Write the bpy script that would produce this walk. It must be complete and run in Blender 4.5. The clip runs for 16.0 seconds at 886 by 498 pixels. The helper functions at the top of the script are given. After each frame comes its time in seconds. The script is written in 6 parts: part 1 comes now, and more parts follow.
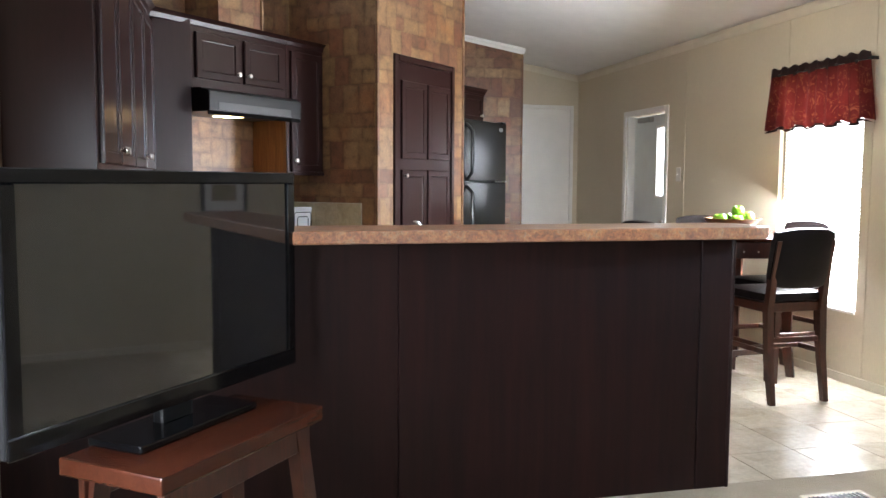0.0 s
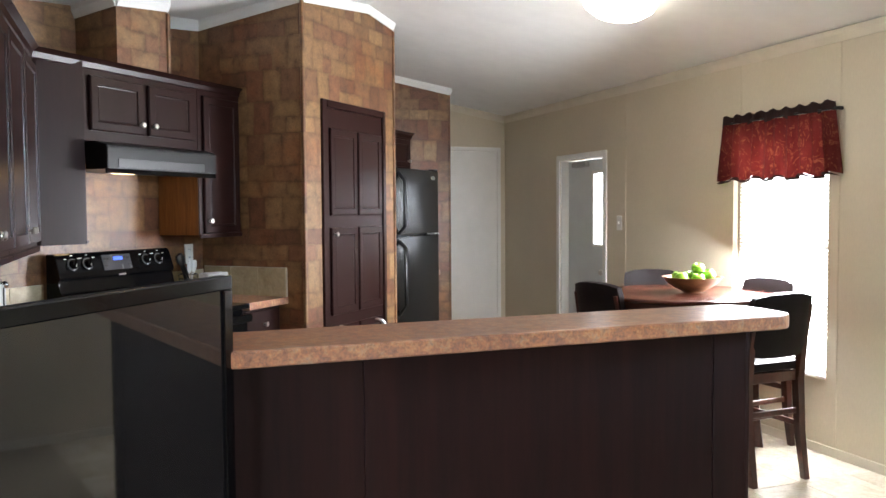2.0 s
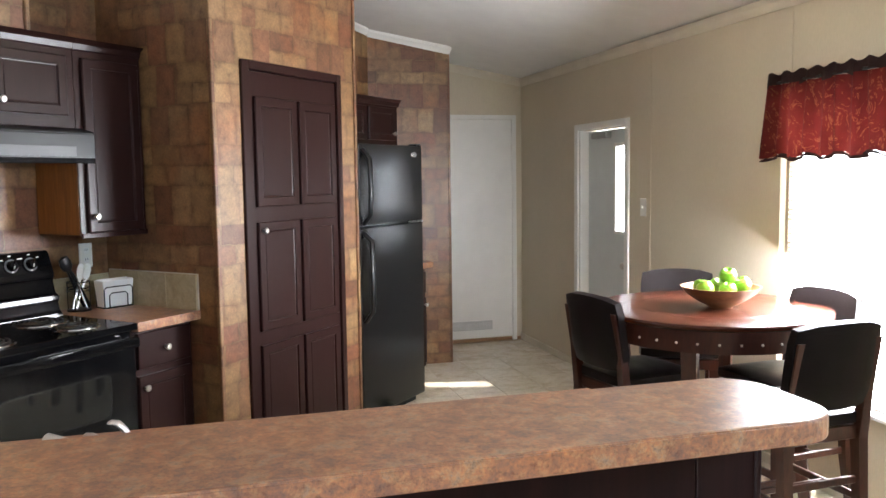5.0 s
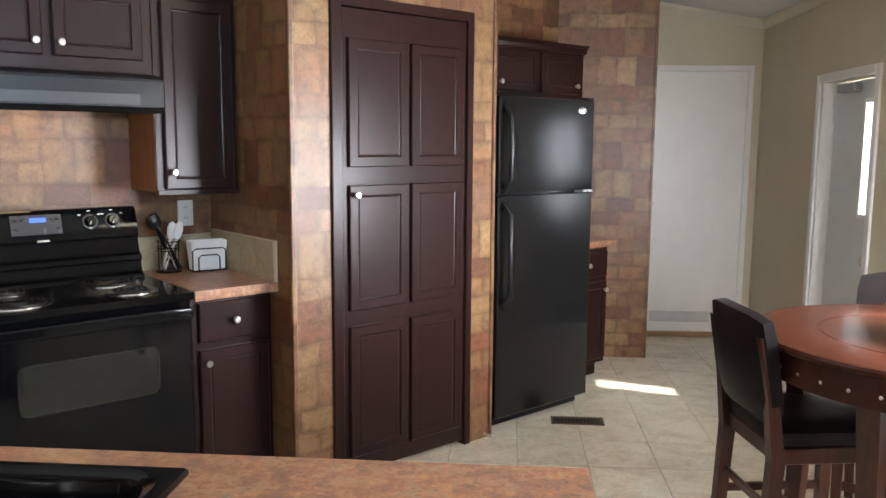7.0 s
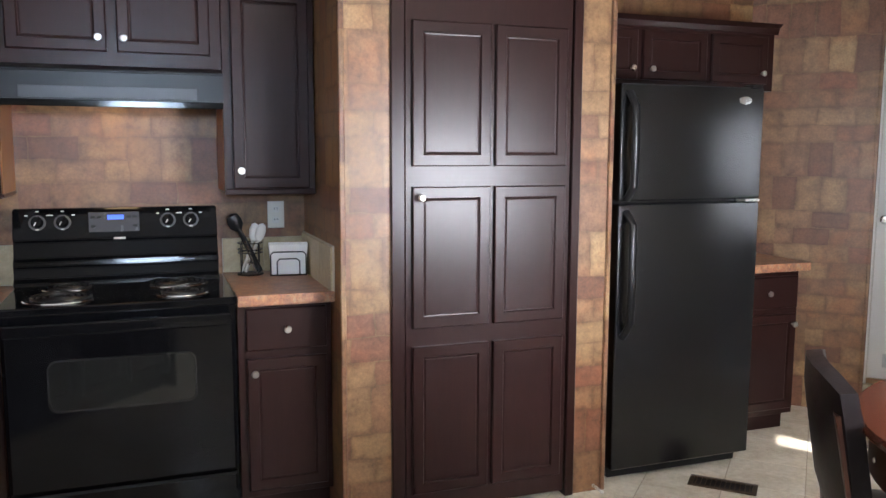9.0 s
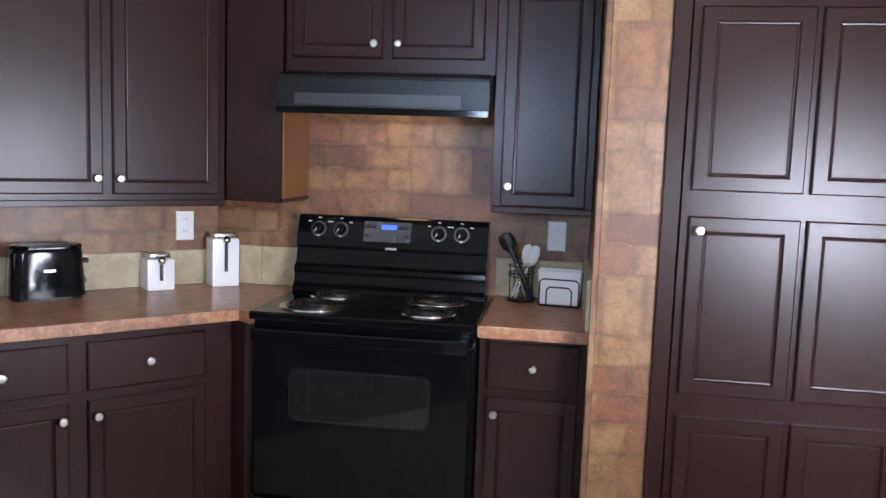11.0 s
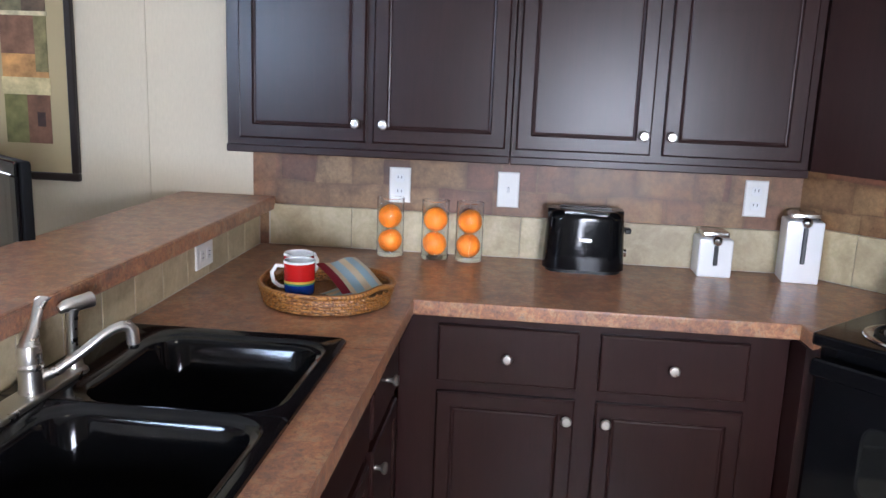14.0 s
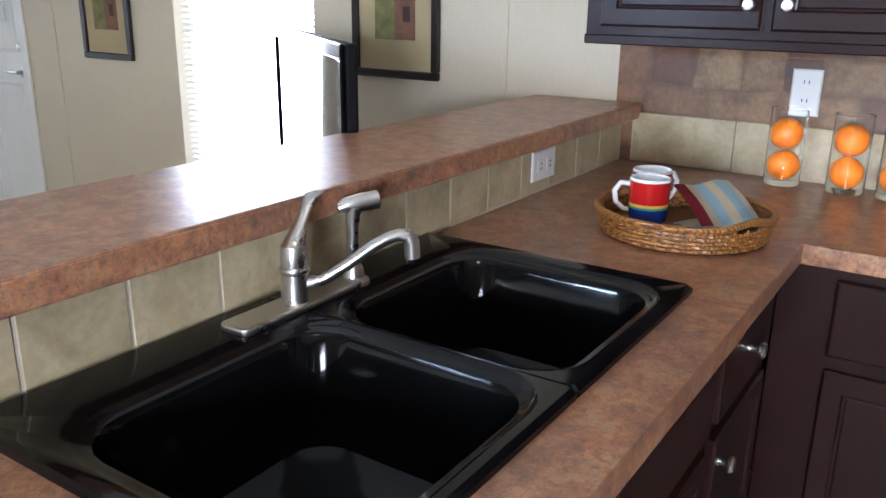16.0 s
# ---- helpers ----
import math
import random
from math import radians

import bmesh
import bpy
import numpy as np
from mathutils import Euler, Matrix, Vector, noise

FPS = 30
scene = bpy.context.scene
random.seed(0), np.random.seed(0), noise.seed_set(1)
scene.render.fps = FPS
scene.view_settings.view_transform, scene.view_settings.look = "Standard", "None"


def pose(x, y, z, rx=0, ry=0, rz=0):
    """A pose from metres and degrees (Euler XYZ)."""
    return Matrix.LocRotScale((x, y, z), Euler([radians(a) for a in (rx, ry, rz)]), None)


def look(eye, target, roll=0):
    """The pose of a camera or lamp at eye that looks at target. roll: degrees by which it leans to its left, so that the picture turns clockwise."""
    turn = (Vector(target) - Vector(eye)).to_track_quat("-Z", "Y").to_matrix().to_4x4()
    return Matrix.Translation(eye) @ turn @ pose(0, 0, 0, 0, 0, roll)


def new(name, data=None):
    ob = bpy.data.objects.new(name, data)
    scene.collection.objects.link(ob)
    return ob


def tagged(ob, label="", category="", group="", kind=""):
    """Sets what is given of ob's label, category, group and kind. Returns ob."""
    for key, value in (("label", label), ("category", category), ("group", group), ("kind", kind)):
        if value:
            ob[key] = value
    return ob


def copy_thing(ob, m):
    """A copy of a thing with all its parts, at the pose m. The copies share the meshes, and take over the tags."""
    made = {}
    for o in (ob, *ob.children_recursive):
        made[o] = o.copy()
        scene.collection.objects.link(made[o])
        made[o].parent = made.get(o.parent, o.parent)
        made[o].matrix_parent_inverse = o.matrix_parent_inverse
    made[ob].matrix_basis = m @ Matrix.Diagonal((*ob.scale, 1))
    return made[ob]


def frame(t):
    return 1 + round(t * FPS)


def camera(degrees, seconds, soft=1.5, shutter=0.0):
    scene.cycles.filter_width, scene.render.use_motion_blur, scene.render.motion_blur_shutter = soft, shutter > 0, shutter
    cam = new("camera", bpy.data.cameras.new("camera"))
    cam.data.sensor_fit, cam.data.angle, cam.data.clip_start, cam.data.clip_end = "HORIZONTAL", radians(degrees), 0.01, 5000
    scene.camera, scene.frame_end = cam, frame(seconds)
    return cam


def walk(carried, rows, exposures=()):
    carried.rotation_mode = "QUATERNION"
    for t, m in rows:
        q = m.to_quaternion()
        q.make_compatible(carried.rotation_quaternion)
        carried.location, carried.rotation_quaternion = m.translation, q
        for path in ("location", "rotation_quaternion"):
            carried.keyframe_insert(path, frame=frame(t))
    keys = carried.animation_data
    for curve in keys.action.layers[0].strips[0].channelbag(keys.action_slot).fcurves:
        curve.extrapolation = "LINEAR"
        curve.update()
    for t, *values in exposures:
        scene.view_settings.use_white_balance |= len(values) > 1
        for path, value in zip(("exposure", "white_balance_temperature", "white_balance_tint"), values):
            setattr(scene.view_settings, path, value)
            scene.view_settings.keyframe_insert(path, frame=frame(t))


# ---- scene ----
cam = camera(57.2, 16.0)
PATH = [
    (0, (0.097, 0.09, 1.236), (0.568, 2.027, 1.071), 0.3),
    (0.5, (0.062, 0.232, 1.256), (0.468, 2.183, 1.089), -1.1),
    (1, (0.054, 0.406, 1.3), (0.507, 2.348, 1.147), -1.8),
    (1.5, (0.043, 0.572, 1.358), (0.605, 2.487, 1.229), -1.4),
    (2, (0.035, 0.722, 1.42), (0.737, 2.592, 1.326), -0.4),
    (2.5, (0.072, 0.85, 1.464), (0.889, 2.673, 1.384), -0.2),
    (3, (0.179, 1.0, 1.523), (1.04, 2.802, 1.423), -0.4),
    (3.2, (0.241, 1.04, 1.532), (1.086, 2.85, 1.432), -0.3),
    (5.3, (1.053, 1.692, 1.533), (1.508, 3.629, 1.333), -0.6),
    (5.5, (1.137, 1.776, 1.529), (1.519, 3.727, 1.314), -0.4),
    (6, (1.343, 1.966, 1.522), (1.54, 3.942, 1.29), -0.3),
    (6.5, (1.589, 2.111, 1.517), (1.603, 4.096, 1.273), -0.3),
    (7, (1.828, 2.249, 1.514), (1.673, 4.225, 1.248), 0.4),
    (7.5, (2.03, 2.427, 1.471), (1.737, 4.385, 1.19), 0.7),
    (8, (2.227, 2.603, 1.461), (1.783, 4.532, 1.176), 0.8),
    (8.2, (2.303, 2.664, 1.441), (1.793, 4.58, 1.173), 0.5),
    (10.3, (2.727, 3.417, 1.483), (1.337, 4.838, 1.259), 1.5),
    (10.5, (2.724, 3.482, 1.472), (1.266, 4.834, 1.257), 1.7),
    (11, (2.676, 3.625, 1.469), (1.08, 4.81, 1.244), 2.0),
    (11.5, (2.615, 3.751, 1.481), (0.897, 4.747, 1.246), 2.0),
    (12, (2.56, 3.868, 1.493), (0.747, 4.678, 1.251), 1.9),
    (12.5, (2.479, 3.94, 1.502), (0.581, 4.51, 1.228), 2.3),
    (13, (2.321, 3.988, 1.5), (0.374, 4.307, 1.174), 2.4),
    (13.5, (2.188, 4.004, 1.496), (0.224, 4.063, 1.124), 2.4),
    (14, (2.059, 4.021, 1.49), (0.11, 3.827, 1.083), 2.2),
    (14.5, (1.943, 4.022, 1.467), (0.038, 3.594, 1.037), 2.4),
    (15, (1.796, 3.998, 1.424), (-0.031, 3.34, 0.947), 2.0),
    (15.5, (1.695, 3.98, 1.395), (-0.021, 3.103, 0.862), 1.2),
    (16, (1.622, 3.992, 1.367), (0.031, 2.938, 0.768), 0.7),
]
walk(cam, [(t, look(eye, target, roll)) for t, eye, target, roll in PATH],
     [(0.0, 0.88, 6050, 12), (3.2, 0.85, 6150, 12), (5.3, 0.93, 6150, 12), (8.2, 0.88, 6100, 13), (10.3, 0.68, 5850, 18), (12.5, 0.80, 5600, 18), (14.5, 0.76, 5600, 16), (16.0, 0.82, 5500, 14)])

# ---- world, sun, lamps ----
world = bpy.data.worlds.new("world")
scene.world = world
world.use_nodes = True
wn = world.node_tree.nodes
sky = wn.new("ShaderNodeTexSky")
sky.sky_type, sky.sun_disc = "NISHITA", False
sky.sun_elevation, sky.sun_rotation = radians(49.5), radians(106.5)
world.node_tree.links.new(sky.outputs[0], wn["Background"].inputs[0])
wn["Background"].inputs[1].default_value = 0.12

SUN_FROM = Vector((math.cos(radians(49.5)) * 0.958, -math.cos(radians(49.5)) * 0.285, math.sin(radians(49.5))))
sun = new("sun", bpy.data.lights.new("sun", "SUN"))
sun.data.energy, sun.data.angle, sun.data.color = 5.0, radians(0.6), (1.0, 0.94, 0.84)
sun.matrix_world = look(SUN_FROM * 20, (0, 0, 0))


def area_lamp(name, eye, target, w, h, energy, color):
    ob = new(name, bpy.data.lights.new(name, "AREA"))
    ob.data.shape, ob.data.size, ob.data.size_y = "RECTANGLE", w, h
    ob.data.energy, ob.data.color = energy, color
    ob.matrix_world = look(eye, target)
    return ob


area_lamp("window_light_east", (3.68, 4.68, 1.05), (1.8, 5.1, 0.1), 0.70, 1.0, 118, (0.97, 0.98, 0.98))
area_lamp("window_light_west", (-0.68, 1.475, 1.02), (3, 1.6, 0.9), 0.70, 1.1, 28, (0.93, 0.97, 1.0))
# added bluish light from an unseen window, for the sheen on the cabinet doors
area_lamp("unseen_window_light", (3.68, 1.85, 1.80), (0.0, 4.9, 1.75), 0.60, 0.45, 13, (0.66, 0.84, 1.0)).data.spread = radians(95)
# added fill from the south; no source is known on that side
area_lamp("fill_light_south", (1.6, -3.48, 1.3), (1.6, 3, 1.5), 1.6, 1.25, 9, (0.82, 0.92, 1.0))

# ---- materials ----


class Nodes:
    """A small builder for node materials."""

    def __init__(self, name, rough=0.5, metal=0.0, spec=0.5):
        self.m = bpy.data.materials.new(name)
        self.m.use_nodes = True
        self.t = self.m.node_tree
        self.b = self.t.nodes["Principled BSDF"]
        self.set("Roughness", rough)
        self.set("Metallic", metal)
        self.set("Specular IOR Level", spec)
        self.co = self.t.nodes.new("ShaderNodeTexCoord").outputs["Object"]

    def set(self, key, v):
        self.b.inputs[key].default_value = v
        return self

    def add(self, kind, **props):
        n = self.t.nodes.new(kind)
        for k, v in props.items():
            n.inputs[k].default_value = v
        return n

    def link(self, a, b):
        self.t.links.new(a, b)

    def scaled(self, sx, sy, sz, rot=(0, 0, 0)):
        n = self.t.nodes.new("ShaderNodeMapping")
        n.inputs["Scale"].default_value = (sx, sy, sz)
        n.inputs["Rotation"].default_value = rot
        self.link(self.co, n.inputs["Vector"])
        return n.outputs[0]

    def noise(self, scale, detail=4.0, rough=0.55, vec=None, distort=0.0):
        n = self.add("ShaderNodeTexNoise")
        n.inputs["Scale"].default_value = scale
        n.inputs["Detail"].default_value = detail
        n.inputs["Roughness"].default_value = rough
        n.inputs["Distortion"].default_value = distort
        self.link(vec or self.co, n.inputs["Vector"])
        return n.outputs["Fac"]

    def ramp(self, fac, stops):
        n = self.t.nodes.new("ShaderNodeValToRGB")
        e = n.color_ramp.elements
        while len(e) < len(stops):
            e.new(0.5)
        for el, (p, c) in zip(e, stops):
            el.position = p
            el.color = (*c, 1)
        self.link(fac, n.inputs[0])
        return n.outputs[0]

    def mix(self, fac, a, b, mode="MIX"):
        n = self.t.nodes.new("ShaderNodeMix")
        n.data_type, n.blend_type = "RGBA", mode
        for sock, v in ((n.inputs[0], fac), (n.inputs[6], a), (n.inputs[7], b)):
            if isinstance(v, (int, float)):
                sock.default_value = v
            elif isinstance(v, tuple):
                sock.default_value = (*v, 1)
            else:
                self.link(v, sock)
        return n.outputs[2]

    def math(self, op, a, b=0.0):
        n = self.t.nodes.new("ShaderNodeMath")
        n.operation = op
        for sock, v in ((n.inputs[0], a), (n.inputs[1], b)):
            if isinstance(v, (int, float)):
                sock.default_value = v
            else:
                self.link(v, sock)
        return n.outputs[0]

    def color(self, c):
        if isinstance(c, tuple):
            self.b.inputs["Base Color"].default_value = (*c, 1)
        else:
            self.link(c, self.b.inputs["Base Color"])
        return self

    def rough(self, fac, lo, hi):
        n = self.t.nodes.new("ShaderNodeMapRange")
        n.inputs[3].default_value, n.inputs[4].default_value = lo, hi
        self.link(fac, n.inputs[0])
        self.link(n.outputs[0], self.b.inputs["Roughness"])
        return self

    def bump(self, height, strength=0.2, distance=0.002):
        n = self.t.nodes.new("ShaderNodeBump")
        n.inputs["Strength"].default_value = strength
        n.inputs["Distance"].default_value = distance
        self.link(height, n.inputs["Height"])
        self.link(n.outputs[0], self.b.inputs["Normal"])
        return self


def plain(name, c, rough=0.5, metal=0.0, vary=0.12, scale=6.0, bump=0.0, bscale=60.0, spec=0.5):
    """A paint, plastic or metal with faint unevenness at two scales."""
    n = Nodes(name, rough, metal, spec)
    dark = tuple(v * (1 - vary) for v in c)
    lite = tuple(min(1, v * (1 + vary)) for v in c)
    f = n.noise(scale, 5)
    n.color(n.ramp(f, [(0.3, dark), (0.7, lite)]))
    n.rough(n.noise(scale * 4, 3), max(0.02, rough * 0.8), min(1, rough * 1.25))
    if bump:
        n.bump(n.noise(bscale, 3), bump, 0.002)
    return n.m


def wood(name, dark, lite, rough, stretch=(18, 18, 1.2), scale=3.0, coat=0.0, spec=0.5):
    n = Nodes(name, rough, 0.0, spec)
    v = n.scaled(*stretch)
    f = n.noise(scale, 6, 0.65, v, 0.8)
    g = n.noise(scale * 6, 3, 0.6, v)
    c = n.ramp(n.math("ADD", n.math("MULTIPLY", f, 0.7), n.math("MULTIPLY", g, 0.3)), [(0.32, dark), (0.68, lite)])
    n.color(c)
    n.rough(g, rough * 0.9, rough * 1.12)
    n.set("Coat Weight", coat).set("Coat Roughness", 0.12)
    n.bump(g, 0.005, 0.001)
    return n.m


ESPRESSO = wood("espresso_wood", (0.0165, 0.0056, 0.0048), (0.0235, 0.0082, 0.0070), 0.30, spec=0.25)
PANEL = wood("espresso_panel", (0.0058, 0.0022, 0.0023), (0.0215, 0.0062, 0.0052), 0.45, (4, 4, 0.22), 2.0, spec=0.18)
CHERRY = wood("cherry_wood", (0.034, 0.0082, 0.0038), (0.058, 0.0150, 0.0066), 0.25, (1.2, 14, 14), 2.5, 0.0, 0.3)
CHERRY_LEG = wood("cherry_leg_wood", (0.026, 0.0070, 0.004), (0.075, 0.0190, 0.009), 0.3, (14, 14, 1.5), 3.0, 0.1)
BROWN_END = wood("amber_cabinet_side", (0.10, 0.035, 0.008), (0.24, 0.10, 0.025), 0.35)


def make_wallpaper():
    """Printed board in a patchwork of brown stone blocks."""
    n = Nodes("stone_block_board", 0.42)
    sep = n.t.nodes.new("ShaderNodeSeparateXYZ")
    n.link(n.co, sep.inputs[0])
    along = n.math("ADD", sep.outputs[0], n.math("MULTIPLY", sep.outputs[1], 1.0))
    com = n.t.nodes.new("ShaderNodeCombineXYZ")
    n.link(along, com.inputs[0])
    n.link(sep.outputs[2], com.inputs[1])
    wob = n.t.nodes.new("ShaderNodeVectorMath")
    wob.operation = "ADD"
    nz = n.add("ShaderNodeTexNoise")
    nz.inputs["Scale"].default_value = 9
    n.link(com.outputs[0], nz.inputs["Vector"])
    sc = n.t.nodes.new("ShaderNodeVectorMath")
    sc.operation = "SCALE"
    sc.inputs[3].default_value = 0.026
    n.link(nz.outputs["Color"], sc.inputs[0])
    n.link(com.outputs[0], wob.inputs[0])
    n.link(sc.outputs[0], wob.inputs[1])

    def bricks(w, h, off, freq, mortar=0.0035):
        b = n.t.nodes.new("ShaderNodeTexBrick")
        b.offset, b.offset_frequency = off, freq
        b.inputs["Scale"].default_value = 1.0
        b.inputs["Brick Width"].default_value = w
        b.inputs["Row Height"].default_value = h
        b.inputs["Mortar Size"].default_value = mortar
        b.inputs["Mortar Smooth"].default_value = 0.6 if mortar < 0.01 else 1.0
        b.inputs["Bias"].default_value = 0.0
        b.inputs["Color1"].default_value = (0, 0, 0, 1)
        b.inputs["Color2"].default_value = (1, 1, 1, 1)
        b.inputs["Mortar"].default_value = (0.5, 0.5, 0.5, 1)
        n.link(wob.outputs[0], b.inputs["Vector"])
        return b
    a, b = bricks(0.19, 0.095, 0.5, 2), bricks(0.127, 0.19, 0.4, 2)
    chk = n.t.nodes.new("ShaderNodeTexBrick")
    chk.offset = 0.5
    for k, v in (("Scale", 1.0), ("Brick Width", 0.38), ("Row Height", 0.19), ("Mortar Size", 0.0)):
        chk.inputs[k].default_value = v
    chk.inputs["Color1"].default_value, chk.inputs["Color2"].default_value = (0, 0, 0, 1), (1, 1, 1, 1)
    n.link(wob.outputs[0], chk.inputs["Vector"])
    pick = n.math("GREATER_THAN", chk.outputs["Color"], 0.5)
    tone = n.mix(pick, a.outputs["Color"], b.outputs["Color"])
    joint = n.math("ADD", n.math("MULTIPLY", a.outputs["Fac"], n.math("SUBTRACT", 1.0, pick)), n.math("MULTIPLY", b.outputs["Fac"], pick))
    base = n.ramp(tone, [(0.0, (0.125, 0.062, 0.033)), (0.2, (0.20, 0.085, 0.046)), (0.36, (0.22, 0.125, 0.060)), (0.58, (0.27, 0.165, 0.078)), (0.78, (0.19, 0.092, 0.050)), (1.0, (0.33, 0.215, 0.106))])
    cloud = n.noise(14, 6, 0.65)
    stain = n.ramp(cloud, [(0.28, (0.50, 0.44, 0.39)), (0.42, (0.84, 0.80, 0.76)), (0.62, (1.12, 1.08, 1.0))])
    col = n.mix(1.0, base, stain, "MULTIPLY")
    fine = n.ramp(n.noise(90, 4, 0.7), [(0.3, (0.72, 0.70, 0.68)), (0.7, (1.12, 1.1, 1.08))])
    col = n.mix(1.0, col, fine, "MULTIPLY")
    col = n.mix(n.math("MULTIPLY", joint, n.math("MULTIPLY", n.math("SUBTRACT", n.noise(7, 4), 0.34), 1.25)), col, (0.055, 0.030, 0.017))
    ea, eb = bricks(0.19, 0.095, 0.5, 2, 0.022), bricks(0.127, 0.19, 0.4, 2, 0.026)
    edge = n.math("ADD", n.math("MULTIPLY", ea.outputs["Fac"], n.math("SUBTRACT", 1.0, pick)), n.math("MULTIPLY", eb.outputs["Fac"], pick))
    smear = n.math("MULTIPLY", edge, n.ramp(n.noise(11, 4, 0.6), [(0.34, (0, 0, 0)), (0.62, (0.75, 0.75, 0.75))]))
    col = n.mix(smear, col, n.mix(1.0, col, (0.50, 0.43, 0.38), "MULTIPLY"))
    rust = n.ramp(n.noise(3.2, 4, 0.6), [(0.5, (1, 1, 1)), (0.68, (1.05, 0.84, 0.72))])
    col = n.mix(1.0, col, rust, "MULTIPLY")
    n.color(col)
    n.rough(cloud, 0.32, 0.55)
    n.bump(joint, -0.15, 0.001)
    return n.m


STONE = make_wallpaper()


def make_laminate():
    n = Nodes("rust_laminate", 0.3)
    a = n.noise(26, 9, 0.72, None, 0.35)
    b = n.noise(95, 6, 0.75, None, 0.2)
    c1 = n.ramp(a, [(0.30, (0.16, 0.105, 0.085)), (0.41, (0.23, 0.122, 0.082)), (0.49, (0.30, 0.140, 0.078)), (0.56, (0.36, 0.200, 0.108)), (0.63, (0.31, 0.210, 0.145)), (0.74, (0.22, 0.170, 0.145))])
    c2 = n.ramp(b, [(0.32, (0.48, 0.44, 0.43)), (0.48, (1, 1, 1)), (0.64, (1.42, 1.22, 0.98))])
    patch = n.ramp(n.noise(5.5, 5, 0.6, None, 0.8), [(0.38, (0.88, 0.88, 0.92)), (0.52, (1.0, 1.0, 1.0)), (0.66, (1.12, 1.04, 0.95))])
    col = n.mix(1.0, n.mix(0.85, c1, c2, "MULTIPLY"), patch, "MULTIPLY")
    sp = n.ramp(n.noise(150, 3, 0.6), [(0.58, (0, 0, 0)), (0.68, (1, 1, 1))])
    col = n.mix(n.math("MULTIPLY", sp, 0.4), col, (0.11, 0.075, 0.065))
    n.color(col)
    n.rough(b, 0.24, 0.4)
    n.bump(b, 0.04, 0.001)
    return n.m


LAMINATE = make_laminate()


def make_tile(name, dark, mid, lite, rough, random_amount=0.16, scale=5.0):
    n = Nodes(name, rough)
    info = n.t.nodes.new("ShaderNodeObjectInfo")
    vec = n.t.nodes.new("ShaderNodeVectorMath")
    vec.operation = "ADD"
    off = n.t.nodes.new("ShaderNodeCombineXYZ")
    n.link(n.math("MULTIPLY", info.outputs["Random"], 37.0), off.inputs[0])
    n.link(n.math("MULTIPLY", info.outputs["Random"], 91.0), off.inputs[2])
    n.link(n.co, vec.inputs[0])
    n.link(off.outputs[0], vec.inputs[1])
    f = n.noise(scale, 7, 0.65, vec.outputs[0], 0.7)
    g = n.noise(scale * 9, 4, 0.6, vec.outputs[0])
    c = n.ramp(f, [(0.28, dark), (0.5, mid), (0.72, lite)])
    c = n.mix(1.0, c, n.ramp(g, [(0.3, (0.88, 0.87, 0.85)), (0.7, (1.06, 1.05, 1.04))]), "MULTIPLY")
    lo, hi = 1 - random_amount, 1 + random_amount * 0.4
    c = n.mix(1.0, c, n.ramp(info.outputs["Random"], [(0, (lo, lo, lo)), (1, (hi, hi, hi))]), "MULTIPLY")
    n.color(c)
    n.rough(f, rough * 0.7, rough * 1.4)
    n.bump(g, 0.06, 0.001)
    return n.m


FLOOR_TILE = make_tile("cream_floor_tile", (0.60, 0.52, 0.39), (0.76, 0.69, 0.55), (0.84, 0.79, 0.68), 0.20, 0.07)
SPLASH_TILE = make_tile("sandstone_tile", (0.32, 0.25, 0.145), (0.46, 0.385, 0.235), (0.57, 0.49, 0.33), 0.4, 0.12, 8.0)
GROUT = plain("pale_grout", (0.50, 0.45, 0.36), 0.8)
JOINT = plain("floor_joint", (0.36, 0.29, 0.2), 0.6)


def make_wall_paint(name, c):
    n = Nodes(name, 0.6)
    f = n.noise(1.3, 4)
    g = n.noise(140, 4, 0.7, n.scaled(1, 1, 0.25))
    col = n.ramp(f, [(0.3, tuple(v * 0.95 for v in c)), (0.7, tuple(v * 1.03 for v in c))])
    col = n.mix(1.0, col, n.ramp(g, [(0.35, (0.96, 0.96, 0.95)), (0.65, (1.02, 1.02, 1.02))]), "MULTIPLY")
    n.color(col)
    n.bump(g, 0.08, 0.001)
    return n.m


BEIGE = make_wall_paint("beige_wall_board", (0.62, 0.545, 0.41))
WHITE = plain("white_paint", (0.80, 0.79, 0.75), 0.42, vary=0.03, bump=0.03)
TRIM_CREAM = plain("cream_trim", (0.66, 0.60, 0.48), 0.5, vary=0.05)
CEILING = plain("sprayed_ceiling", (0.80, 0.79, 0.76), 0.9, vary=0.03, bump=0.5, bscale=110)


def make_carpet():
    n = Nodes("beige_carpet", 0.95)
    f = n.noise(260, 4, 0.8)
    g = n.noise(4, 4)
    c = n.ramp(f, [(0.3, (0.30, 0.245, 0.175)), (0.7, (0.56, 0.49, 0.38))])
    n.color(n.mix(0.5, c, n.ramp(g, [(0.3, (0.40, 0.34, 0.26)), (0.7, (0.52, 0.46, 0.36))])))
    n.bump(f, 0.8, 0.004)
    return n.m


